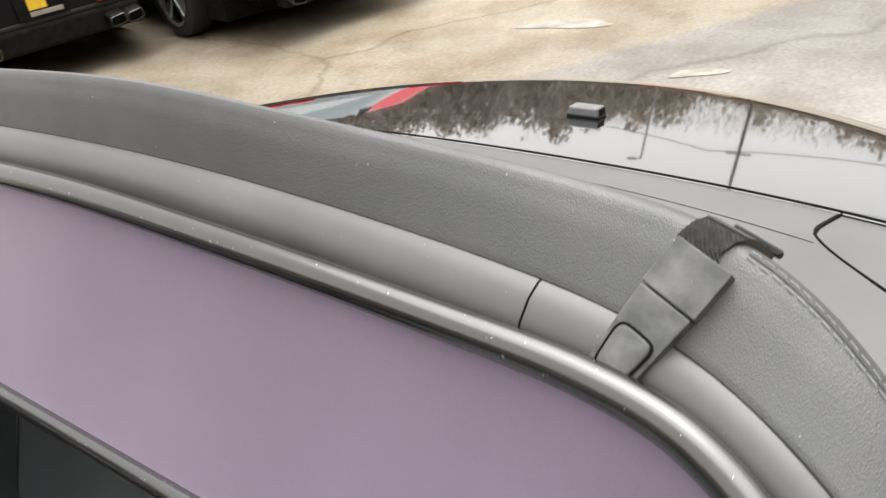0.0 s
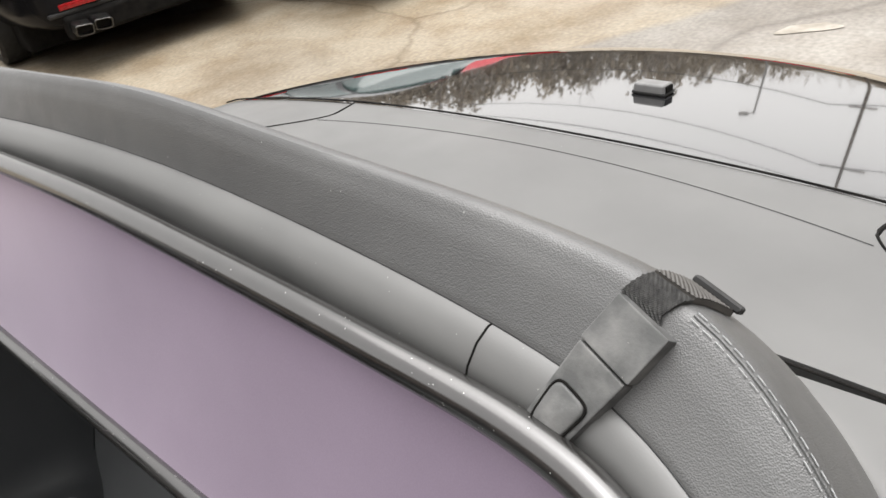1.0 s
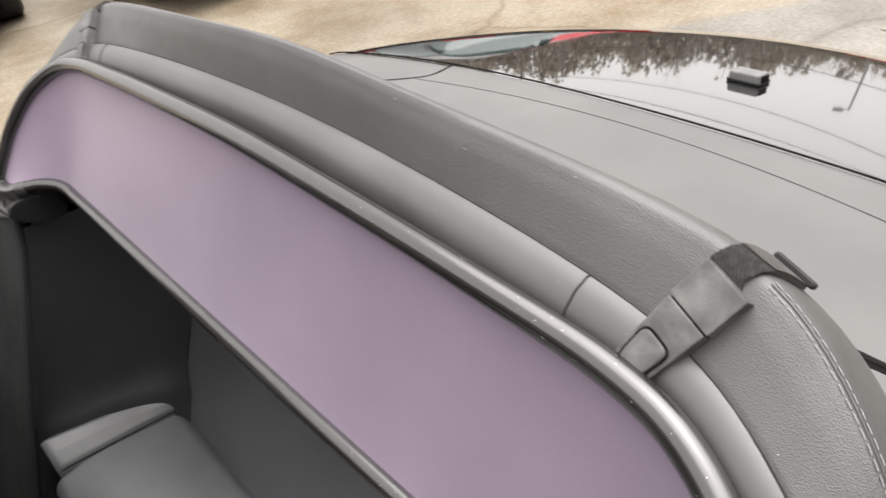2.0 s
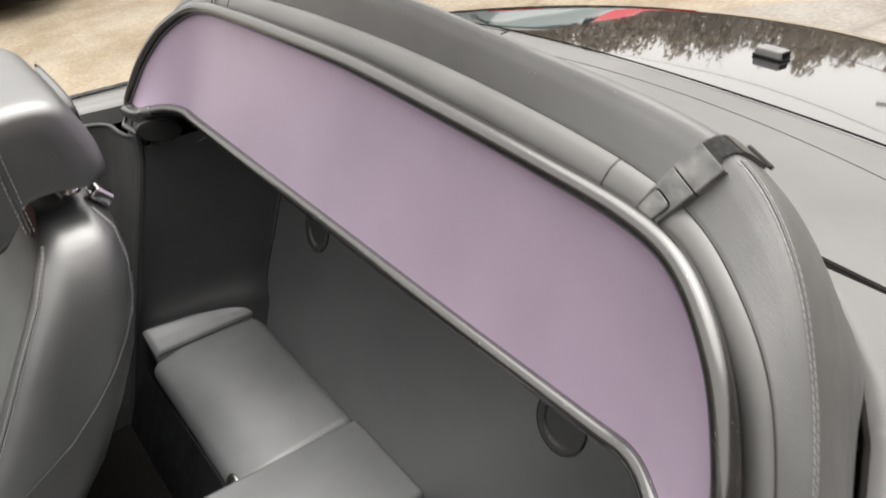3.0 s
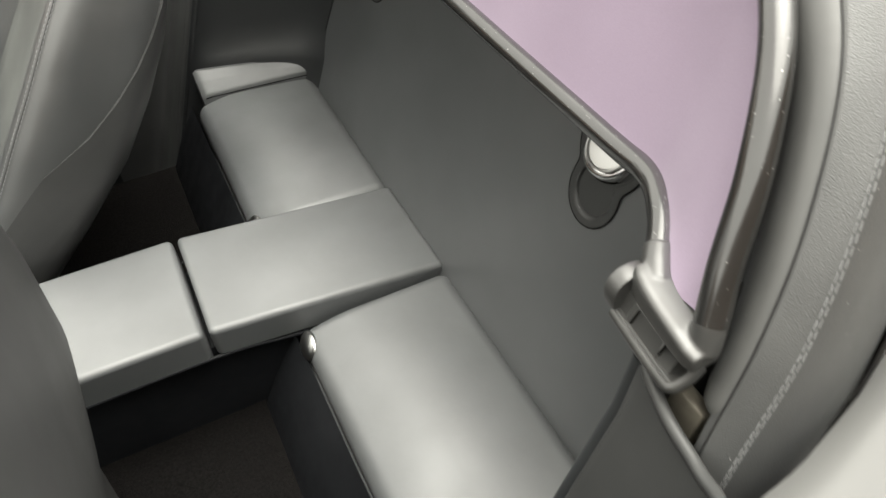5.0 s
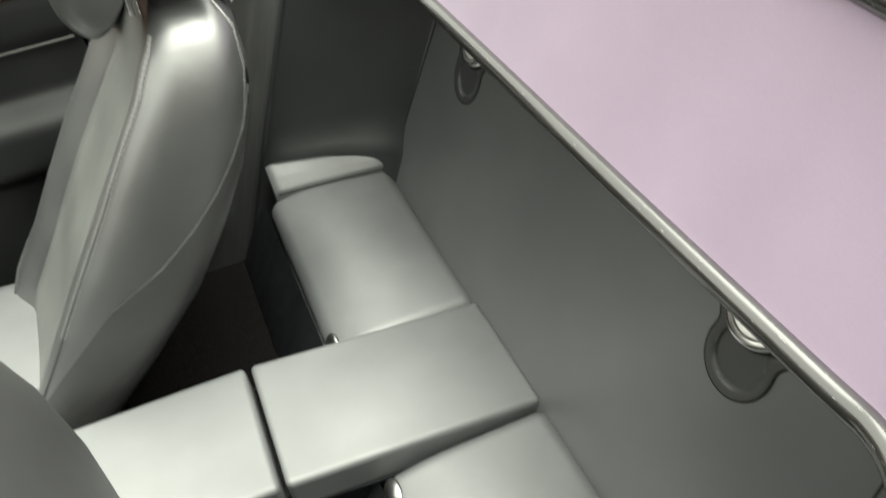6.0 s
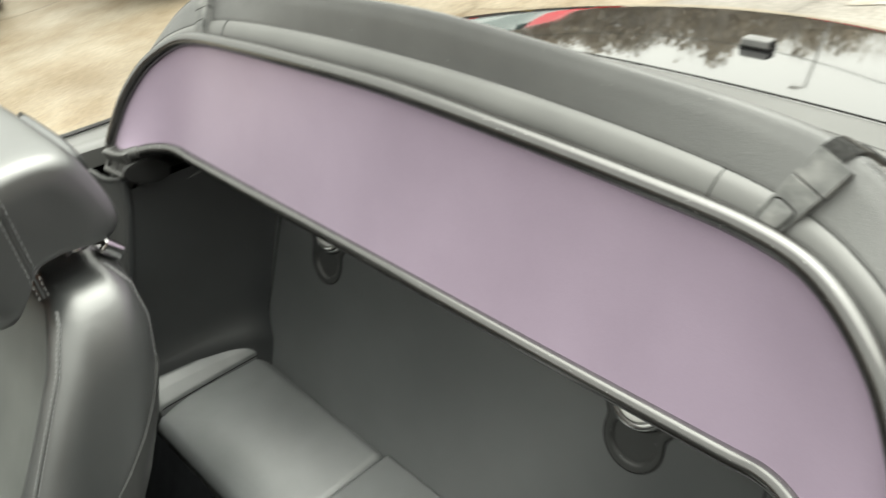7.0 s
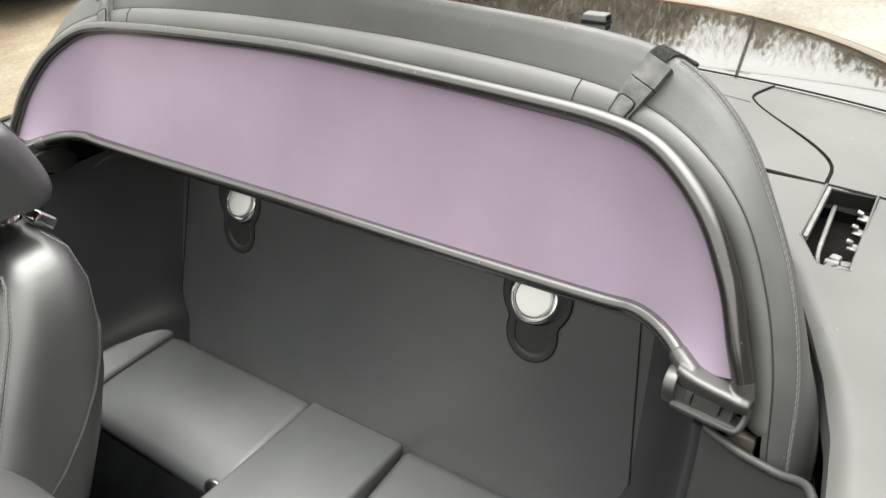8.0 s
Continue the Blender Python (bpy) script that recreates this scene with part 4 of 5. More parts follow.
def strap(s):
    """Webbing over the roll with a two-piece buckle on the moulding."""
    up = Vector((0.62, 0.42 * s, 0.66)).normalized()
    side = Vector((-0.28, 0.9 * s, -0.35))
    side = (side - up * side.dot(up)).normalized()
    nrm = side.cross(up).normalized()
    if nrm.z < 0:
        nrm = -nrm
    m = Matrix((side, nrm, up)).transposed().to_4x4()
    head = Vector((0.127, 0.4645 * s, 1.2)) - up * 0.012 + Vector((-0.0027, 0.0015 * s, 0.0025))
    face = nrm * 0.007
    part("buckle_head", block((0.031, 0.022, 0.027), Matrix.Translation(head - face) @ m, 0.0012, 2), BUCKLE, cover, "square grey plastic buckle head")
    body_bm = block((0.0295, 0.022, 0.05), None, 0.0016, 2)
    for v in body_bm.verts:                       # narrower and thinner towards its tip
        f = min(max(0.5 - v.co.z / 0.05, 0.0), 1.0)
        v.co.x *= 1 - 0.2 * f * f
        if v.co.y > 0:
            v.co.y -= 0.004 * f * f
    bmesh.ops.transform(body_bm, matrix=Matrix.Translation(head - face - up * 0.0392) @ m, verts=body_bm.verts)
    body = part("buckle_body", body_bm, BUCKLE, cover, "tapered grey plastic buckle body")
    hub = head - up * 0.0465 + nrm * 0.0032
    dome = []
    for g, h in ((1.0, -0.003), (1.0, 0.0002), (0.95, 0.001), (0.86, 0.0013), (0.6, 0.0018), (0.3, 0.0024), (0.08, 0.0026)):
        dome.append([hub + side * (0.0105 - 0.0012 * (1 - n)) * g * c + up * 0.0125 * g * n + nrm * (h - 0.0016 * (0.5 - 0.5 * n * g)) for c, n in [(math.copysign(abs(math.cos(a)) ** 0.45, math.cos(a)), math.copysign(abs(math.sin(a)) ** 0.45, math.sin(a))) for a in steps(0, 2 * math.pi, 32)[:-1]]])
    part("buckle_button", loft(dome), BUCKLE, body, "raised rounded release button")
    rim_pts = [p + (p - hub) * 0.05 for p in dome[1]]
    part("button_gap", tube(rim_pts + rim_pts[:1], 0.0007, 6), DARK, body, "dark joint round the button")
    # webbing
    def over(y0):
        """The roll's section at y0, from its inner face over the crest."""
        k = next(i for i in range(len(fine) - 1) if (fine[i][13].y - y0) * (fine[i + 1][13].y - y0) <= 0)
        f = (y0 - fine[k][13].y) / (fine[k + 1][13].y - fine[k][13].y)
        return [p.lerp(q, f) for p, q in zip(fine[k], fine[k + 1])]

    far = over(0.451 * s)
    rings = [[head + up * 0.004 + side * h + nrm * t for h, t in ((-0.0125, -0.006), (0.0125, -0.006), (0.0125, -0.0095), (-0.0125, -0.0095))]]
    for k in range(10, 20):
        slide = min(0.0016 * (k - 10), 0.012)
        p, q = over((0.4535 + slide) * s)[k], over((0.474 + slide) * s)[k]
        t = far[k + 1] - far[k - 1]
        n = t.cross(q - p).normalized()
        if n.z < 0:
            n = -n
        rings.append([p + n * 0.0023, q + n * 0.0023, q + n * 0.0004, p + n * 0.0004])
    def weave(rows, deep):
        """Raised threads over a stretch of the strap, two over, two under."""
        bm, grid = bmesh.new(), []
        for r0, r1 in zip(rows, rows[1:]):
            count = max(2, round((r1[0] - r0[0]).length / 0.0007))
            for f in steps(0, 1, count)[:-1]:
                p, q = r0[0].lerp(r1[0], f), r0[1].lerp(r1[1], f)
                n = (r0[0] - r0[3]).normalized()
                grid.append([bm.verts.new(p.lerp(q, j / 34) + n * (0.0002 + deep * ((len(grid) + j) % 4 < 2))) for j in range(35)])
        for r0, r1 in zip(grid, grid[1:]):
            for j in range(34):
                bm.faces.new((r0[j], r0[j + 1], r1[j + 1], r1[j]))
        return bm

    web = part("strap", loft(rings[:5]), WEB, cover, "black woven webbing strap", smooth=False)
    k = min(range(2, len(rings)), key=lambda i: (sum(rings[i], Vector()) / 4 - Vector((0.173, 0.476 * s, 1.186))).length)
    part("weave", weave(rings[:5], 0.0006), WEB, web, "black woven threads", smooth=False)
    flap = []
    for ring in rings[4:k + 1]:
        n = (ring[0] - ring[3]).normalized()
        flap.append([q + n * (0.0012 if k < 2 else 0.0) for k, q in enumerate(ring)])
    facing = part("strap_facing", loft(flap), FLAP, web, "ribbed brown-black facing sewn on the strap")
    part("rib", weave(flap, 0.0004), FLAP, facing, "fine diagonal ribs", smooth=False)
    across = (rings[k][1] - rings[k][0]).normalized()
    lengthwise = (rings[k][0] - rings[k - 1][0])
    lengthwise = (lengthwise - across * lengthwise.dot(across)).normalized()
    up = across.cross(lengthwise)
    up = up if up.z > 0 else -up
    lie = Matrix((across, lengthwise, up)).transposed().to_4x4()
    for shift in (0.0, 0.0042):
        part("strap_bar", block((0.027, 0.0034, 0.0042), Matrix.Translation((rings[k][0] + rings[k][1]) / 2 + up * 0.003 + lengthwise * shift) @ lie, 0.001, 1), RUBBER, web, "black bar at the strap end")


for s in (-1, 1):
    strap(s)


# a pale thread caught on the leather
lint_bm = tube(spline([(0.1482, 0.034, 1.2315), (0.1478, 0.035, 1.2345), (0.1487, 0.0355, 1.2375)], 5), 0.0005, 5)
tagged(part("lint", lint_bm, THREAD), "short pale thread lying on the leather cover", "lint")

# ---- front seats ----
def front_seat(cx, cy, s, tip=0.0, state=""):
    """cx: how far forward it is set; s: side of its door; tip: degrees its back is tipped forward."""
    seat = thing("front_seat", "black leather front seat with a separate padded headrest" + state, "car seat", "front seats")
    levels = [  # height, rear, front, half width
        (1.012, -0.238, -0.29, 0.10), (1.0, -0.216, -0.305, 0.145), (0.975, -0.2, -0.325, 0.175), (0.93, -0.2, -0.362, 0.2), (0.87, -0.216, -0.415, 0.215), (0.81, -0.242, -0.462, 0.225), (0.74, -0.285, -0.517, 0.235), (0.665, -0.34, -0.572, 0.24), (0.58, -0.425, -0.63, 0.24), (0.5, -0.51, -0.69, 0.235), (0.4, -0.58, -0.75, 0.22)]

    def at(z, r, f, w, a, out=0.0):
        c, n = math.cos(a), math.sin(a)
        y = (w + out) * math.copysign(abs(c) ** 0.5, c)
        d = math.copysign(abs(n) ** 0.6, n)
        x = (r + f) / 2 + ((r - f) / 2 + out) * d
        if d < 0:
            k = min(max((0.86 - abs(y) / w) / 0.36, 0.0), 1.0)
            x += (0.018 * (1 - (y / w) ** 2) + 0.042 * k * k * (3 - 2 * k)) * min(1.0, (1.04 - z) * 6) * (r - f > 0.06)
        return Vector((cx + x, cy + y, z))

    fine = []
    for k in range(len(levels) - 1):
        for u in (0, 0.5):
            fine.append(tuple(p + (q - p) * u for p, q in zip(levels[k], levels[k + 1])))
    fine.append(levels[-1])
    part("backrest", loft([[at(*lv, 2 * math.pi * k / 96) for k in range(96)] for lv in fine]), SEAT, seat, "grey-black leather backrest with side bolsters")
    for q in (-1, 1):
        for ang, lo in ((48, 2), (-38, 3)):
            a = radians(90 - q * (90 - ang))
            line = [at(*lv, a, 0.0006) for lv in fine[lo:-2]]
            part("seam_piping", tube(line, 0.0016, 6), SEAT, seat)
            for shift in (-2.2, 2.2):
                stitches([at(*lv, a + radians(shift), 0.0012) for lv in fine[lo:-6]], seat, 0.0045, 0.0025, 0.0005)
    insert = []
    for lv in fine[4:]:
        insert.append([at(*lv, -math.acos(math.copysign(min(abs(k), 1.0) ** 2, k)), 0.0) + Vector((-0.0012, 0, 0)) for k in steps(-0.56, 0.56, 24)])
    part("seat_insert", loft(insert, closed=False), INSERT, seat, "dimpled grey leather insert")
    # hard shell round the rear, reaching further forward towards the cushion
    reach = [(0.4, 150), (0.5, 136), (0.6, 118), (0.7, 98), (0.8, 74), (0.87, 50), (0.9, 30)]
    rows = []
    for lv in fine:
        if lv[0] > 0.9:
            continue
        span = radians(lerp_table(reach, lv[0]))
        row = [at(*lv, math.pi / 2 + span * k, 0.004) for k in steps(-1, 1, 30)]
        rows.append([at(*lv, math.pi / 2 - span, -0.004)] + row + [at(*lv, math.pi / 2 + span, -0.004)])
    part("back_shell", loft(rows, closed=False), SHELL, seat, "black moulded seat shell")
    # squab
    cushion(cx - 0.62, cx - 1.12, cy - 0.24, cy + 0.24, 0.45, 0.5, 0.18, 0.012, 0.04, "seat_squab", seat, "black leather seat squab")
    part("seat_rail", block((0.5, 0.4, 0.1), pose(cx - 0.85, cy, 0.255), 0.01, 2), PANEL, seat)
    # headrest
    prof = [(-0.186, 1.052), (-0.184, 1.09), (-0.2, 1.15), (-0.225, 1.172), (-0.28, 1.178), (-0.335, 1.165), (-0.372, 1.13), (-0.385, 1.08), (-0.385, 1.03), (-0.37, 1.0), (-0.35, 0.994), (-0.325, 1.015), (-0.3, 1.045), (-0.26, 1.05), (-0.21, 1.04)]
    ring0 = spline([(x, 0, z) for x, z in prof], 4, closed=True)
    mid = Vector((-0.285, 0, 1.09))
    rings = []
    for y, g in ((-0.155, 0.55), (-0.153, 0.78), (-0.147, 0.9), (-0.135, 0.97), (-0.11, 1.0), (-0.05, 1.01), (0.05, 1.01), (0.11, 1.0), (0.135, 0.97), (0.147, 0.9), (0.153, 0.78), (0.155, 0.55)):
        rings.append([Vector((cx, cy + y, 0)) + mid + (p - mid) * g for p in ring0])
    head = part("headrest", loft(rings), SEAT, seat, "wide padded black leather headrest")
    # seam round the headrest with a row of stitches on either side
    def girdle(dx, out):
        loop = []
        for y, g in ((-0.148, 0.88), (-0.135, 0.97), (-0.11, 1.0), (0.0, 1.01), (0.11, 1.0), (0.135, 0.97), (0.148, 0.88)):
            loop.append(Vector((cx - 0.3 + dx, cy + y, 1.09 + (0.0855 + out) * g)))
        ends = []
        for q in (1, -1):
            ends.append([Vector((cx - 0.3 + dx - 0.006 * k, cy + q * (0.156 + out), 1.09 + 0.06 * (1 - 2 * k) - 0.01)) for k in steps(0, 1, 6)])
        return spline(ends[1][::-1] + loop + ends[0], 5)

    part("headrest_seam", tube(girdle(0, 0.0), 0.0016, 6), SEAT, head)
    for dx in (-0.005, 0.005):
        stitches(girdle(dx, 0.001), seat, 0.005, 0.003, 0.0005, name="headrest_stitching")
    # slot in the rear of the headrest
    rr = [[Vector((cx - 0.19 + 0.002 * d, cy + 0.105 * g * math.copysign(abs(math.cos(a)) ** 0.5, math.cos(a)), 1.125 + 0.022 * g * math.sin(a))) for a in steps(0, 2 * math.pi, 28)[:-1]] for g, d in ((1.1, 0.5), (1.0, 1.5), (0.9, -3))]
    part("headrest_slot", loft(rr), PANEL, head, "hollow slot with a pale lip")
    for q in (-1, 1):
        part("headrest_post", tube([(cx - 0.262, cy + q * 0.0775, 1.06), (cx - 0.245, cy + q * 0.0775, 0.99)], 0.006, 12), CHROME, seat, "chrome headrest post")
        guide = bmesh.new()
        disc(0.017, 0.014, pose(cx - 0.235, cy + q * 0.0775, 1.022, 0, 14, 0), 20, 0.004, guide, 0.012)
        block((0.034, 0.032, 0.02), pose(cx - 0.202, cy + q * 0.086, 0.999, 0, 55, 0), 0.006, 3, guide)
        part("post_guide", guide, CHROME, seat, "chrome post guide")
    # folding lever with a bright frame on the door side shoulder
    lx, ly, lz = cx - 0.262, cy + s * 0.128, 1.0
    m = Matrix.Translation((lx, ly, lz)) @ Euler((radians(-28 * s), radians(-48), 0)).to_matrix().to_4x4()
    lever = part("lever_pad", block((0.17, 0.062, 0.02), m @ Matrix.Translation((-0.05, 0, 0.004)), 0.009, 3), SEAT, seat, "padded folding lever")
    ring = [m @ Vector((-0.05 + 0.088 * math.copysign(abs(math.cos(a)) ** 0.35, math.cos(a)), 0.034 * math.copysign(abs(math.sin(a)) ** 0.35, math.sin(a)), 0.012)) for a in steps(0, 2 * math.pi, 40)]
    part("lever_frame", tube(ring, 0.0028, 8), SILVER, lever, "silver lever surround")
    ov = [[m @ Vector((0.012 + 0.011 * g * math.sin(a), 0.024 * g * math.cos(a), 0.0145 + h)) for a in steps(0, 2 * math.pi, 28)[:-1]] for g, h in ((1.0, 0), (1.0, 0.0015), (0.93, 0.002), (0.88, 0.001))]
    part("switch_plate", loft(ov), TRIM, lever, "oval switch plate")
    for q in (-1, 1):
        part("lever_button", disc(0.0034, 0.002, m @ pose(0.012, q * 0.012, 0.0168), 6, 0.0005), CHROME, lever, "bright hexagonal stud")
    hinge = Matrix.Translation((cx - 0.6, 0, 0.42))
    turn = hinge @ Matrix.Rotation(radians(-tip), 4, "Y") @ hinge.inverted()
    for o in seat.children_recursive:
        if tip and o.name.split(".")[0] not in ("seat_squab", "seat_rail"):
            low = o.name.startswith("headrest") and not o.name.startswith("headrest_post")
            o.data.transform(turn @ Matrix.Translation((0, 0, -0.06 if low else 0)))
    return seat


front_seat(0.06, -0.375, -1, 32, ", tipped forward")
front_seat(0.0, 0.375, 1)


# ---- yard ----
def car_paint(name, color):
    m = material(name, color, 0.2, spec=0.1)
    vary(m, 2, 0.14, 0.24, "Roughness")
    return m


GLASS = material("teal tinted glass", (0.05, 0.085, 0.08), 0.04, spec=0.8)
vary(GLASS, 3, 0.03, 0.07, "Roughness")
LAMP = material("red lamp glass", (0.45, 0.01, 0.012), 0.12)
vary(LAMP, 40, (0.2, 0.005, 0.006), (0.38, 0.011, 0.013))


MARK = material("uneven off-white", (0.4, 0.37, 0.32), 0.8)
vary(MARK, 9, (0.2, 0.175, 0.14), (0.37, 0.345, 0.3), detail=8.0)
TIP = material("sooty steel", (0.25, 0.25, 0.245), 0.35, 1.0)
vary(TIP, 50, (0.07, 0.07, 0.068), (0.15, 0.15, 0.146))
YELLOW = material("yellow sticker", (0.75, 0.5, 0.03), 0.5)
vary(YELLOW, 30, (0.65, 0.42, 0.02), (0.8, 0.55, 0.04))


def parked_car(x, y, heading, paint, label, tall=1.35, axle=1.0, closed=False):
    """A parked car; its tail stands at (x, y) and it points along heading (degrees from +x)."""
    ob = thing("parked_car", label, "car", "parked cars")
    # own frame: u ahead from the tail, v to the left
    shape = [(0.0, 0.6, 0.68, 0.35, 0.95), (0.06, 0.3, 0.77, 0.3, 1.0), (0.3, 0.28, 0.86, 0.27, 1.05), (0.8, 0.27, 0.92, 0.25, 1.08), (2.0, 0.22, 0.94, 0.22, 1.02), (3.6, 0.22, 0.92, 0.22, 0.98), (4.4, 0.25, 0.86, 0.25, 0.86), (4.65, 0.32, 0.7, 0.32, 0.7)]
    rings = []
    for u, _, w, z0, z1 in shape:
        ring = []
        for k in range(28):
            a = 2 * math.pi * k / 28
            c, n = math.cos(a), math.sin(a)
            ring.append(Vector((u, w * math.copysign(abs(c) ** 0.35, c), (z0 + z1) / 2 + (z1 - z0) / 2 * math.copysign(abs(n) ** 0.45, n))))
        rings.append(ring)
    body = part("body", loft(rings), paint, ob)
    cabin = []
    for u, w, z in ((0.25, 0.72, 1.03), (0.75, 0.66, 1.34), (1.3, 0.62, 1.43), (2.1, 0.62, 1.44), (2.6, 0.64, 1.36), (3.4, 0.74, 1.0)):
        cabin.append([Vector((u, w * math.copysign(abs(math.cos(a)) ** 0.5, math.cos(a)), 0.95 + (z - 0.95) * max(0, math.sin(a)) ** 0.6)) for a in steps(0, math.pi, 16)])
    part("cabin", loft(cabin, closed=False), paint if closed else GLASS, ob, "closed painted cabin" if closed else "glazed cabin with a teal sheen")
    if not closed:
        tops = [[q + Vector((0, 0, 0.012)) for q in row[5:12]] for row in cabin[1:5]]
        part("roof", loft(tops, closed=False), paint, ob, "painted roof panel")
        for row, deep in ((cabin[1], 0.12), (cabin[3], 0.05), (cabin[4], 0.07)):
            for q in (row[1:6], row[11:16]):
                out = [p + Vector((0, 0.008 if p.y > 0 else -0.008, 0.002)) for p in q]
                part("pillar", loft([[p - Vector((deep / 2, 0, 0)) for p in out], [p + Vector((deep / 2, 0, 0)) for p in out]], closed=False), paint, ob)
    part("diffuser", block((0.12, 1.3, 0.16), pose(0.03, 0, 0.33), 0.03, 3), DARK, ob, "black rear diffuser")
    # underbody made wide so that its black also fills in the shade
    part("underbody", block((3.9, 1.66, 0.3), pose(2.5, 0, 0.29), 0.03, 2), DARK, ob, "dark underbody, widened to stand for the shade below")
    part("bumper_strip", block((0.05, 1.45, 0.03), pose(0.02, 0, 0.43), 0.01, 2), RUBBER, ob)
    for v in (-0.565, -0.435, 0.435, 0.565):
        place = pose(-0.04, v, 0.33, 8 if v > 0 else -8, -14, 0)
        hollow = []
        for along, w, h in ((0.07, 0.0625, 0.04), (-0.066, 0.0625, 0.04), (-0.07, 0.059, 0.0365), (-0.068, 0.053, 0.0305), (-0.05, 0.051, 0.0285), (0.05, 0.05, 0.0275)):
            hollow.append([place @ Vector((along, w * math.copysign(abs(math.cos(a)) ** 0.4, math.cos(a)), h * math.copysign(abs(math.sin(a)) ** 0.4, math.sin(a)))) for a in steps(0, 2 * math.pi, 28)[:-1]])
        tip = part("exhaust_tip", loft(hollow), TIP, ob, "dark steel rounded square exhaust tip")
        # a near-black block closes each pipe
        part("exhaust_mouth", block((0.012, 0.104, 0.058), place @ pose(-0.036, 0, 0), 0.005, 2), DARK, tip, "black block set into the mouth")
    for v in (-0.68, 0.68):
        part("tail_lamp", block((0.1, 0.42, 0.16), pose(0.03, v, 0.92, 0, 0, -10 if v > 0 else 10), 0.03, 3), LAMP, ob, "red tail lamp")
        part("reflector", block((0.03, 0.28, 0.04), pose(-0.004, v * 0.74, 0.47, 0, 0, -6 if v > 0 else 6), 0.008, 2), LAMP, ob, "red reflector")
    plate = part("number_plate", block((0.012, 0.34, 0.15), pose(-0.012, 0, 0.52), 0.004, 2), DARK, ob, "dark number plate")
    for k in range(2):
        part("plate_bar", block((0.004, 0.12 + 0.1 * k, 0.07 - 0.04 * k), pose(-0.02, 0.03 - 0.05 * k, 0.54 - 0.06 * k), 0.001, 1), (YELLOW, MARK)[k], plate, ("plain yellow bar", "plain white bar")[k])
    for u in (axle, 3.65):
        for v in (-0.86, 0.86):
            sgn = 1 if v > 0 else -1
            tyre = bmesh.new()
            ring = []
            for k in range(48):
                a = 2 * math.pi * k / 48
                ring.append([Vector((u + r * math.cos(a), v + d * sgn, 0.34 + r * math.sin(a))) for r, d in ((0.24, 0.09), (0.3, 0.1), (0.335, 0.075), (0.34, 0.0), (0.335, -0.1), (0.24, -0.12))])
            ring.append(ring[0])
            wheel = part("wheel", loft(ring, closed=False, bm=tyre), RUBBER, ob, "black tyre")
            spokes = disc(0.06, 0.05, pose(u, v + 0.06 * sgn, 0.34, 90), 20, 0.01)
            for k in range(5):
                a = 2 * math.pi * k / 5 + 0.3
                block((0.2, 0.03, 0.055), Matrix.Translation((u + 0.13 * math.cos(a), v + 0.07 * sgn, 0.34 + 0.13 * math.sin(a))) @ Matrix.Rotation(-a, 4, "Y"), 0.008, 2, spokes)
            ring = [[Vector((u + r * math.cos(a), v + d * sgn, 0.34 + r * math.sin(a))) for r, d in ((0.23, 0.09), (0.25, 0.095), (0.255, 0.05), (0.23, 0.04))] for a in steps(0, 2 * math.pi, 40)]
            loft(ring, closed=True, caps=False, bm=spokes)
            part("rim", spokes, SILVER, wheel, "five-spoke silver rim")
            part("brake_disc", disc(0.17, 0.02, pose(u, v + 0.0 * sgn, 0.34, 90), 28), STEEL, wheel, "steel brake disc")
            part("caliper", block((0.08, 0.06, 0.16), pose(u + 0.13, v + 0.02 * sgn, 0.36), 0.015, 2), LAMP, wheel, "red brake caliper")
    for o in ob.children_recursive:
        for v in o.data.vertices:
            if v.co.z > 0.7:
                v.co.z = 0.7 + (v.co.z - 0.7) * tall
    ob.matrix_world = pose(x, y, 0, 0, 0, heading)
    return ob


BLACK_CAR = car_paint("black car paint", (0.008, 0.008, 0.009))
GREY_CAR = car_paint("dark grey car paint", (0.09, 0.093, 0.095))
parked_car(2.5, 4.58, 81, BLACK_CAR, "black parked car with twin square exhaust tips", axle=1.18)
parked_car(4.17, 3.27, 77, GREY_CAR, "dark grey parked car with five-spoke silver rims", tall=1.0, axle=1.14)
RED_CAR = car_paint("red car paint", (0.42, 0.012, 0.022))
YELLOW_CAR = car_paint("yellow car paint", (0.6, 0.42, 0.03))
parked_car(0.07, 5.43, 81, BLACK_CAR, "black parked car further along the row")
parked_car(6.35, 4.4, 77, RED_CAR, "red parked van beside the dark grey car", tall=1.1, closed=True)
parked_car(31.5, 10.8, -72, RED_CAR, "red car parked across the far side of the yard")
parked_car(33.0, 7.2, 12, YELLOW_CAR, "yellow car parked at the far side of the yard")


# ---- distance: bare trees, poles and wires beyond the yard ----
BARK = material("grey bark", (0.16, 0.14, 0.12), 0.9)
vary(BARK, 6, (0.15, 0.136, 0.12), (0.25, 0.228, 0.2))
POLE = material("weathered pole timber", (0.12, 0.1, 0.085), 0.85)
vary(POLE, 4, (0.08, 0.065, 0.055), (0.17, 0.145, 0.12))
LEAF = material("dull winter scrub", (0.09, 0.075, 0.055), 0.8)
vary(LEAF, 0.35, (0.24, 0.206, 0.16), (0.38, 0.335, 0.27))


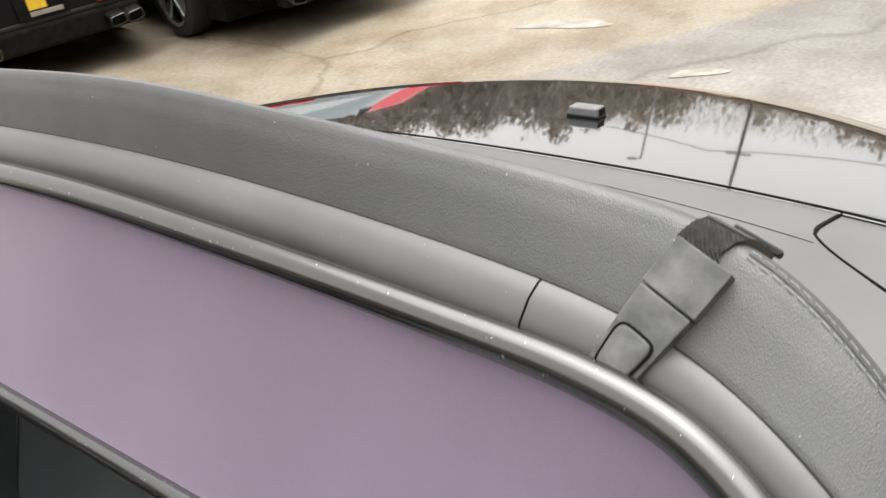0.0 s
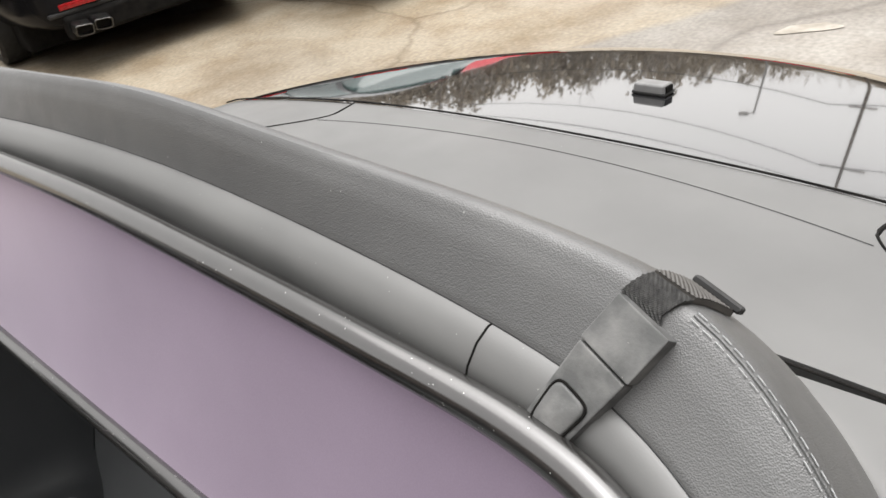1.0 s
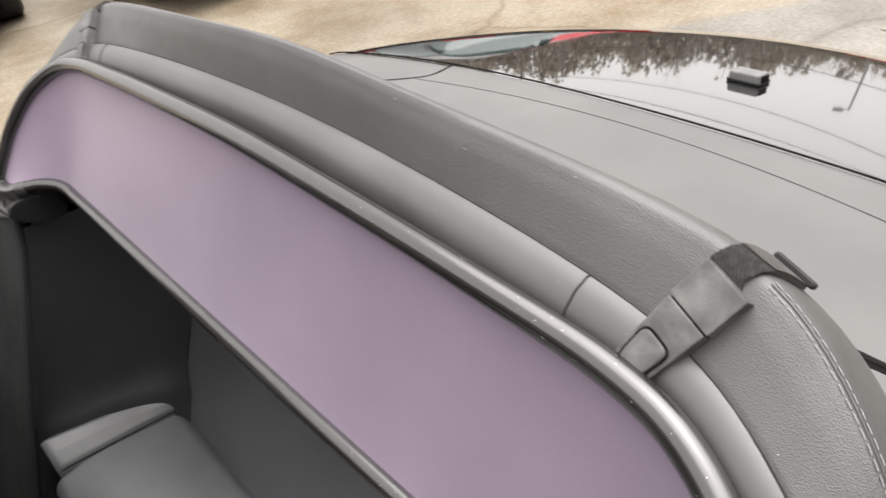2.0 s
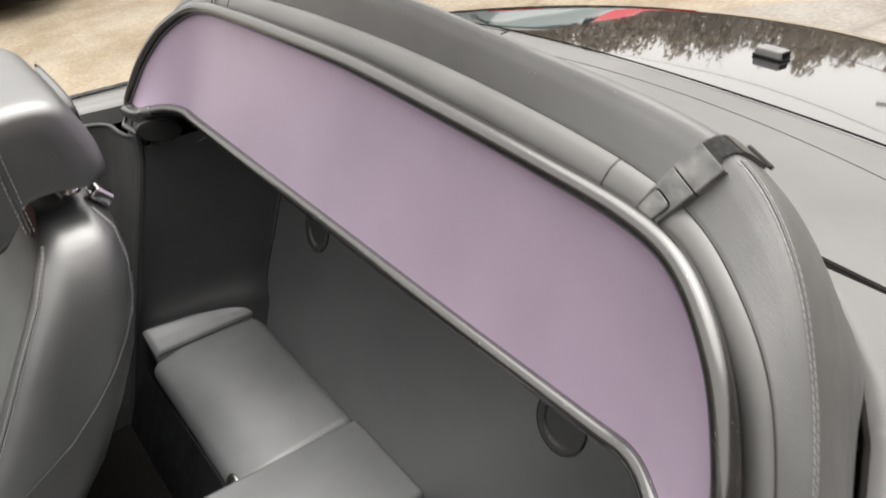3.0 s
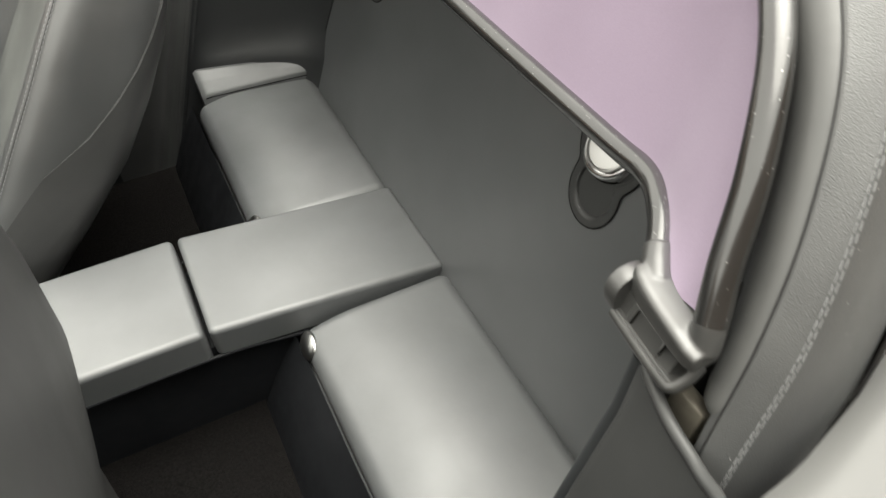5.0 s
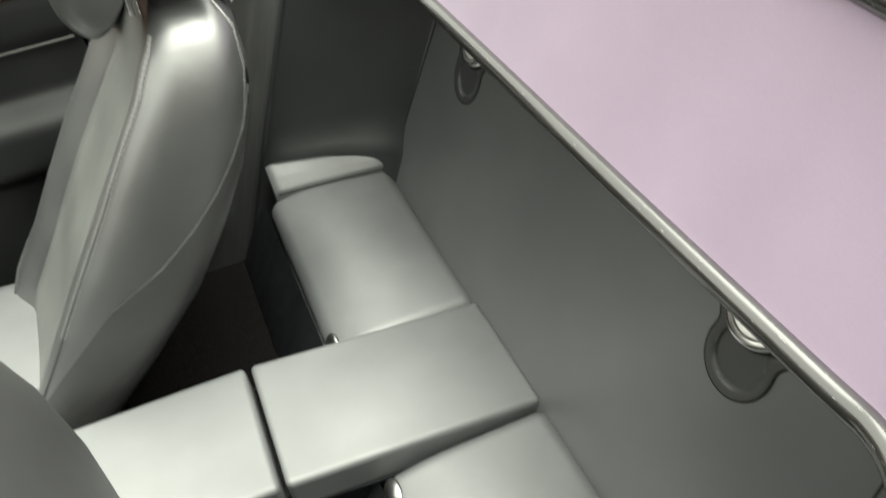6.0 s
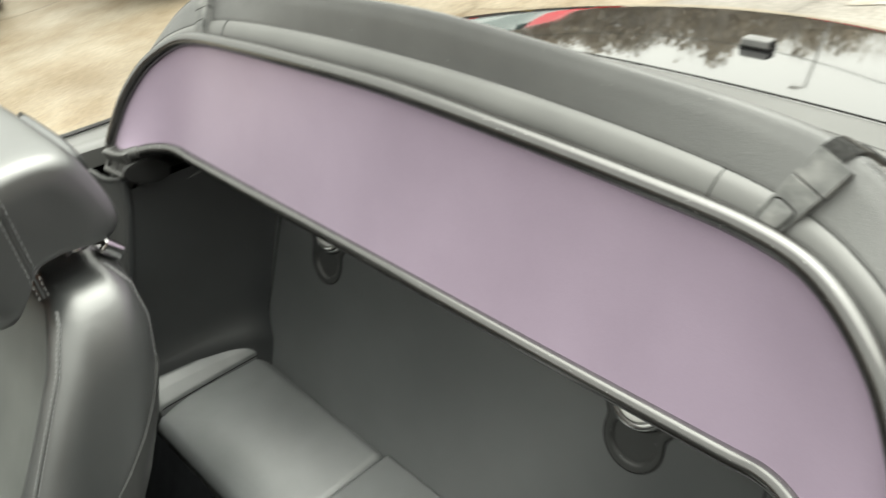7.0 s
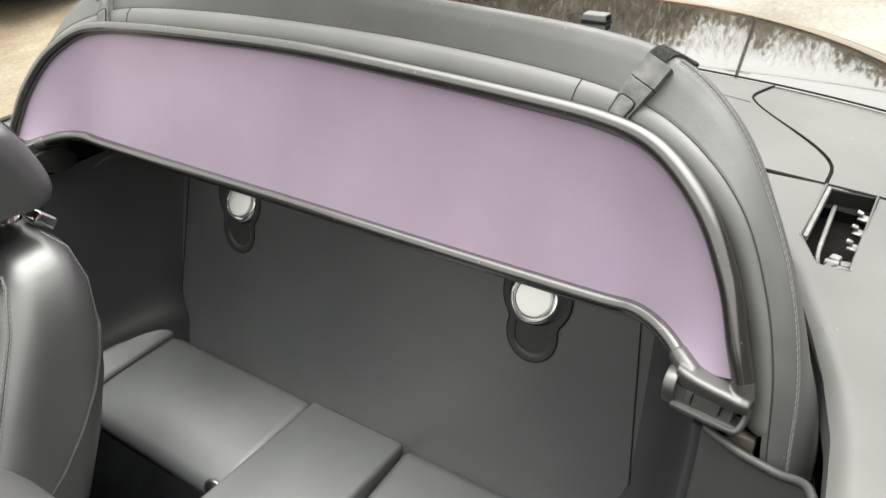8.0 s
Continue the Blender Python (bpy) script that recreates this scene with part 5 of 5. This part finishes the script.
def bare_tree(x, y, height, seed):
    rnd = random.Random(seed)
    tree = thing("tree", "bare grey winter tree with fine twigs", "tree", "trees beyond the yard")
    trunk, twigs = bmesh.new(), bmesh.new()

    def grow(bm, p, d, length, r, depth):
        pts, q = [p.copy()], p.copy()
        for k in range(3):
            d = (d + Vector((rnd.uniform(-0.2, 0.2), rnd.uniform(-0.2, 0.2), rnd.uniform(0, 0.15)))).normalized()
            q = q + d * length / 3
            pts.append(q.copy())
        tube(pts, [r, r * 0.87, r * 0.75, r * 0.6], 5 if depth < 2 else 3, bm=bm, caps=False)
        if depth < 5:
            for k in range(3 if depth else 5):
                f = rnd.choice(pts[1:])
                nd = (d + Vector((rnd.uniform(-1, 1), rnd.uniform(-1, 1), rnd.uniform(-0.2, 0.8))) * 0.85).normalized()
                grow(twigs if depth >= 1 else trunk, f, nd, length * rnd.uniform(0.55, 0.75), r * 0.55, depth + 1)

    grow(trunk, Vector((0, 0, 0)), Vector((0, 0, 1)), height * 0.42, height * 0.02, 0)
    part("trunk", trunk, BARK, tree)
    part("crown", twigs, BARK, tree, "crown of bare twigs")
    tree.matrix_world = pose(x, y, 0)
    return tree


first = [bare_tree(0, 0, 10, k) for k in range(3)]
rnd = random.Random(5)
spots = []
for k in range(34):
    az = radians(21 + 1.35 * k + rnd.uniform(-0.8, 0.8))
    far = rnd.uniform(52, 68)
    spots.append((far * math.cos(az), far * math.sin(az), rnd.uniform(0.62, 1.0), rnd.uniform(0, 360)))
for k, (x, y, size, turn) in enumerate(spots):
    place = pose(x, y, 0, 0, 0, turn) @ Matrix.Scale(size, 4)
    if k < 3:
        first[k].matrix_world = place
    else:
        copy_thing(first[k % 3], place)

# hedge and undergrowth behind the trees
h_verts, h_faces = [], []
for k in range(80000):
    az = rnd.uniform(-40, 80)
    rise = min(max((az - 10) / 22, 0.0), 1.0)
    top = 7.0 + 2.4 * rise * rise * (3 - 2 * rise) + 0.7 * math.sin(az * 0.31 + 1) + 0.8 * math.sin(az * 0.83) + 0.5 * math.sin(az * 2.1) + rnd.uniform(-0.6, 1.8)
    far, r = rnd.uniform(68, 78), rnd.uniform(0.1, 0.4)
    c = Vector((far * math.cos(radians(az)), far * math.sin(radians(az)), 0.2 + top * rnd.random() ** 1.25))
    base = len(h_verts)
    h_verts += [c + Vector((rnd.uniform(-1, 1), rnd.uniform(-1, 1), rnd.uniform(-1.3, 1.3))) * r for _ in range(7)]
    h_faces += [[base + j for j in rnd.sample(range(7), 3)] for _ in range(6)]
for k in range(34000):                        # thin twigs standing over the scrub
    az = rnd.uniform(-40, 26)
    far = rnd.uniform(66, 76)
    c = Vector((far * math.cos(radians(az)), far * math.sin(radians(az)), 5.0 + 5.0 * rnd.random() ** 2.4))
    lean = Vector((rnd.uniform(-0.7, 0.7), rnd.uniform(-0.7, 0.7), 0.7)) * rnd.uniform(0.2, 0.7)
    wide = Vector((-math.sin(radians(az)), math.cos(radians(az)), 0)) * rnd.uniform(0.01, 0.028)
    base = len(h_verts)
    h_verts += [c - lean - wide, c - lean + wide, c + lean]
    h_faces.append([base, base + 1, base + 2])
h_me = bpy.data.meshes.new("undergrowth")
h_me.from_pydata(h_verts, [], h_faces)
h_bm = bmesh.new()
h_bm.from_mesh(h_me)
bpy.data.meshes.remove(h_me)
tagged(part("undergrowth", h_bm, LEAF, smooth=False), "brown winter scrub along the edge of the yard", "scrub", kind="stuff")


def pole(x, y, height, turn, name="utility_pole"):
    ob = thing(name, "weathered timber utility pole with crossarms", "utility pole", "utility poles")
    part("post", tube([(0, 0, 0), (0, 0, height * 0.5), (0, 0, height)], [0.1, 0.085, 0.065], 12), POLE, ob)
    for z, w in ((height - 0.5, 2.6), (height - 2.2, 2.0), (height - 5.0, 1.2)):
        part("crossarm", block((w, 0.08, 0.09), pose(0, 0.1, z), 0.015, 1), POLE, ob)
    ob.matrix_world = pose(x, y, 0, 0, 0, turn)
    return ob


pole(35.7, 6.4, 11.5, 95)
pole(44, 40, 11.5, 120)
lamp = thing("street_lamp", "slim grey street lamp with a flat head", "street lamp")
part("post", tube([(0, 0, 0), (0, 0, 4), (0, 0, 8.6)], [0.1, 0.08, 0.06], 10), STEEL, lamp)
part("arm", tube([(0, 0, 8.5), (0, 0.35, 8.62)], 0.04, 8), STEEL, lamp)
part("head", block((0.4, 0.55, 0.2), pose(0, 0.55, 8.62), 0.06, 2), STEEL, lamp)
lamp.matrix_world = pose(42, 13.2, 0, 0, 0, 30)
WIRE = material("black cable", (0.02, 0.02, 0.02), 0.7)
vary(WIRE, 3, (0.015, 0.015, 0.015), (0.03, 0.03, 0.03))
for k, z in enumerate((11.0, 10.9, 9.3, 6.5)):
    a, b = Vector((35.3, 6.0 + 0.6 * k, z)), Vector((44, 39.2 + 0.5 * k, z))
    pts = [a.lerp(b, u) - Vector((0, 0, 4 * 0.9 * u * (1 - u))) for u in steps(0, 1, 14)]
    tagged(part("cable", tube(pts, 0.025, 4), WIRE), "black overhead cable hung between poles", "cable", "overhead cables")
    b = Vector((38, -30 + 0.5 * k, z))
    pts = [a.lerp(b, u) - Vector((0, 0, 4 * 0.9 * u * (1 - u))) for u in steps(0, 1, 14)]
    tagged(part("cable", tube(pts, 0.025, 4), WIRE), "black overhead cable hung between poles", "cable", "overhead cables")


# ---- unseen plain walls, added behind the open car to cut sky light ----
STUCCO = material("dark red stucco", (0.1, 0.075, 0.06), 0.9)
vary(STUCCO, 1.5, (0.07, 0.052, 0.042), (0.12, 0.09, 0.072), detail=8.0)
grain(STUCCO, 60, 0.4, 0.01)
tagged(part("wall_south", block((44, 0.3, 5.0), pose(-2, -5.5, 2.5), 0.02, 1), STUCCO, smooth=False), "plain dark stucco wall, unseen, added to cut sky light", "wall", kind="structure")
tagged(part("wall_west", block((0.3, 30, 5.0), pose(-13, 5, 2.5), 0.02, 1), STUCCO, smooth=False), "plain dark stucco wall, unseen, added to close the yard", "wall", kind="structure")


# ---- uneven pale patches on the yard ----
for x, y, a, b, turn in ((3.64, 0.57, 0.14, 0.07, -55), (4.34, 1.64, 0.3, 0.1, -68)):
    m_bm = bmesh.new()
    ring = [m_bm.verts.new((a * math.cos(t) * (1 + 0.25 * math.sin(3 * t + x)), b * math.sin(t) * (1 + 0.3 * math.cos(2 * t + y)), 0.004)) for t in steps(0, 2 * math.pi, 26)[:-1]]
    m_bm.faces.new(ring)
    mark = tagged(part("paint_mark", m_bm, MARK, smooth=False), "uneven pale patch on the concrete", "paint mark", "paint marks", "structure")
    mark.matrix_world = pose(x, y, 0, 0, 0, turn)
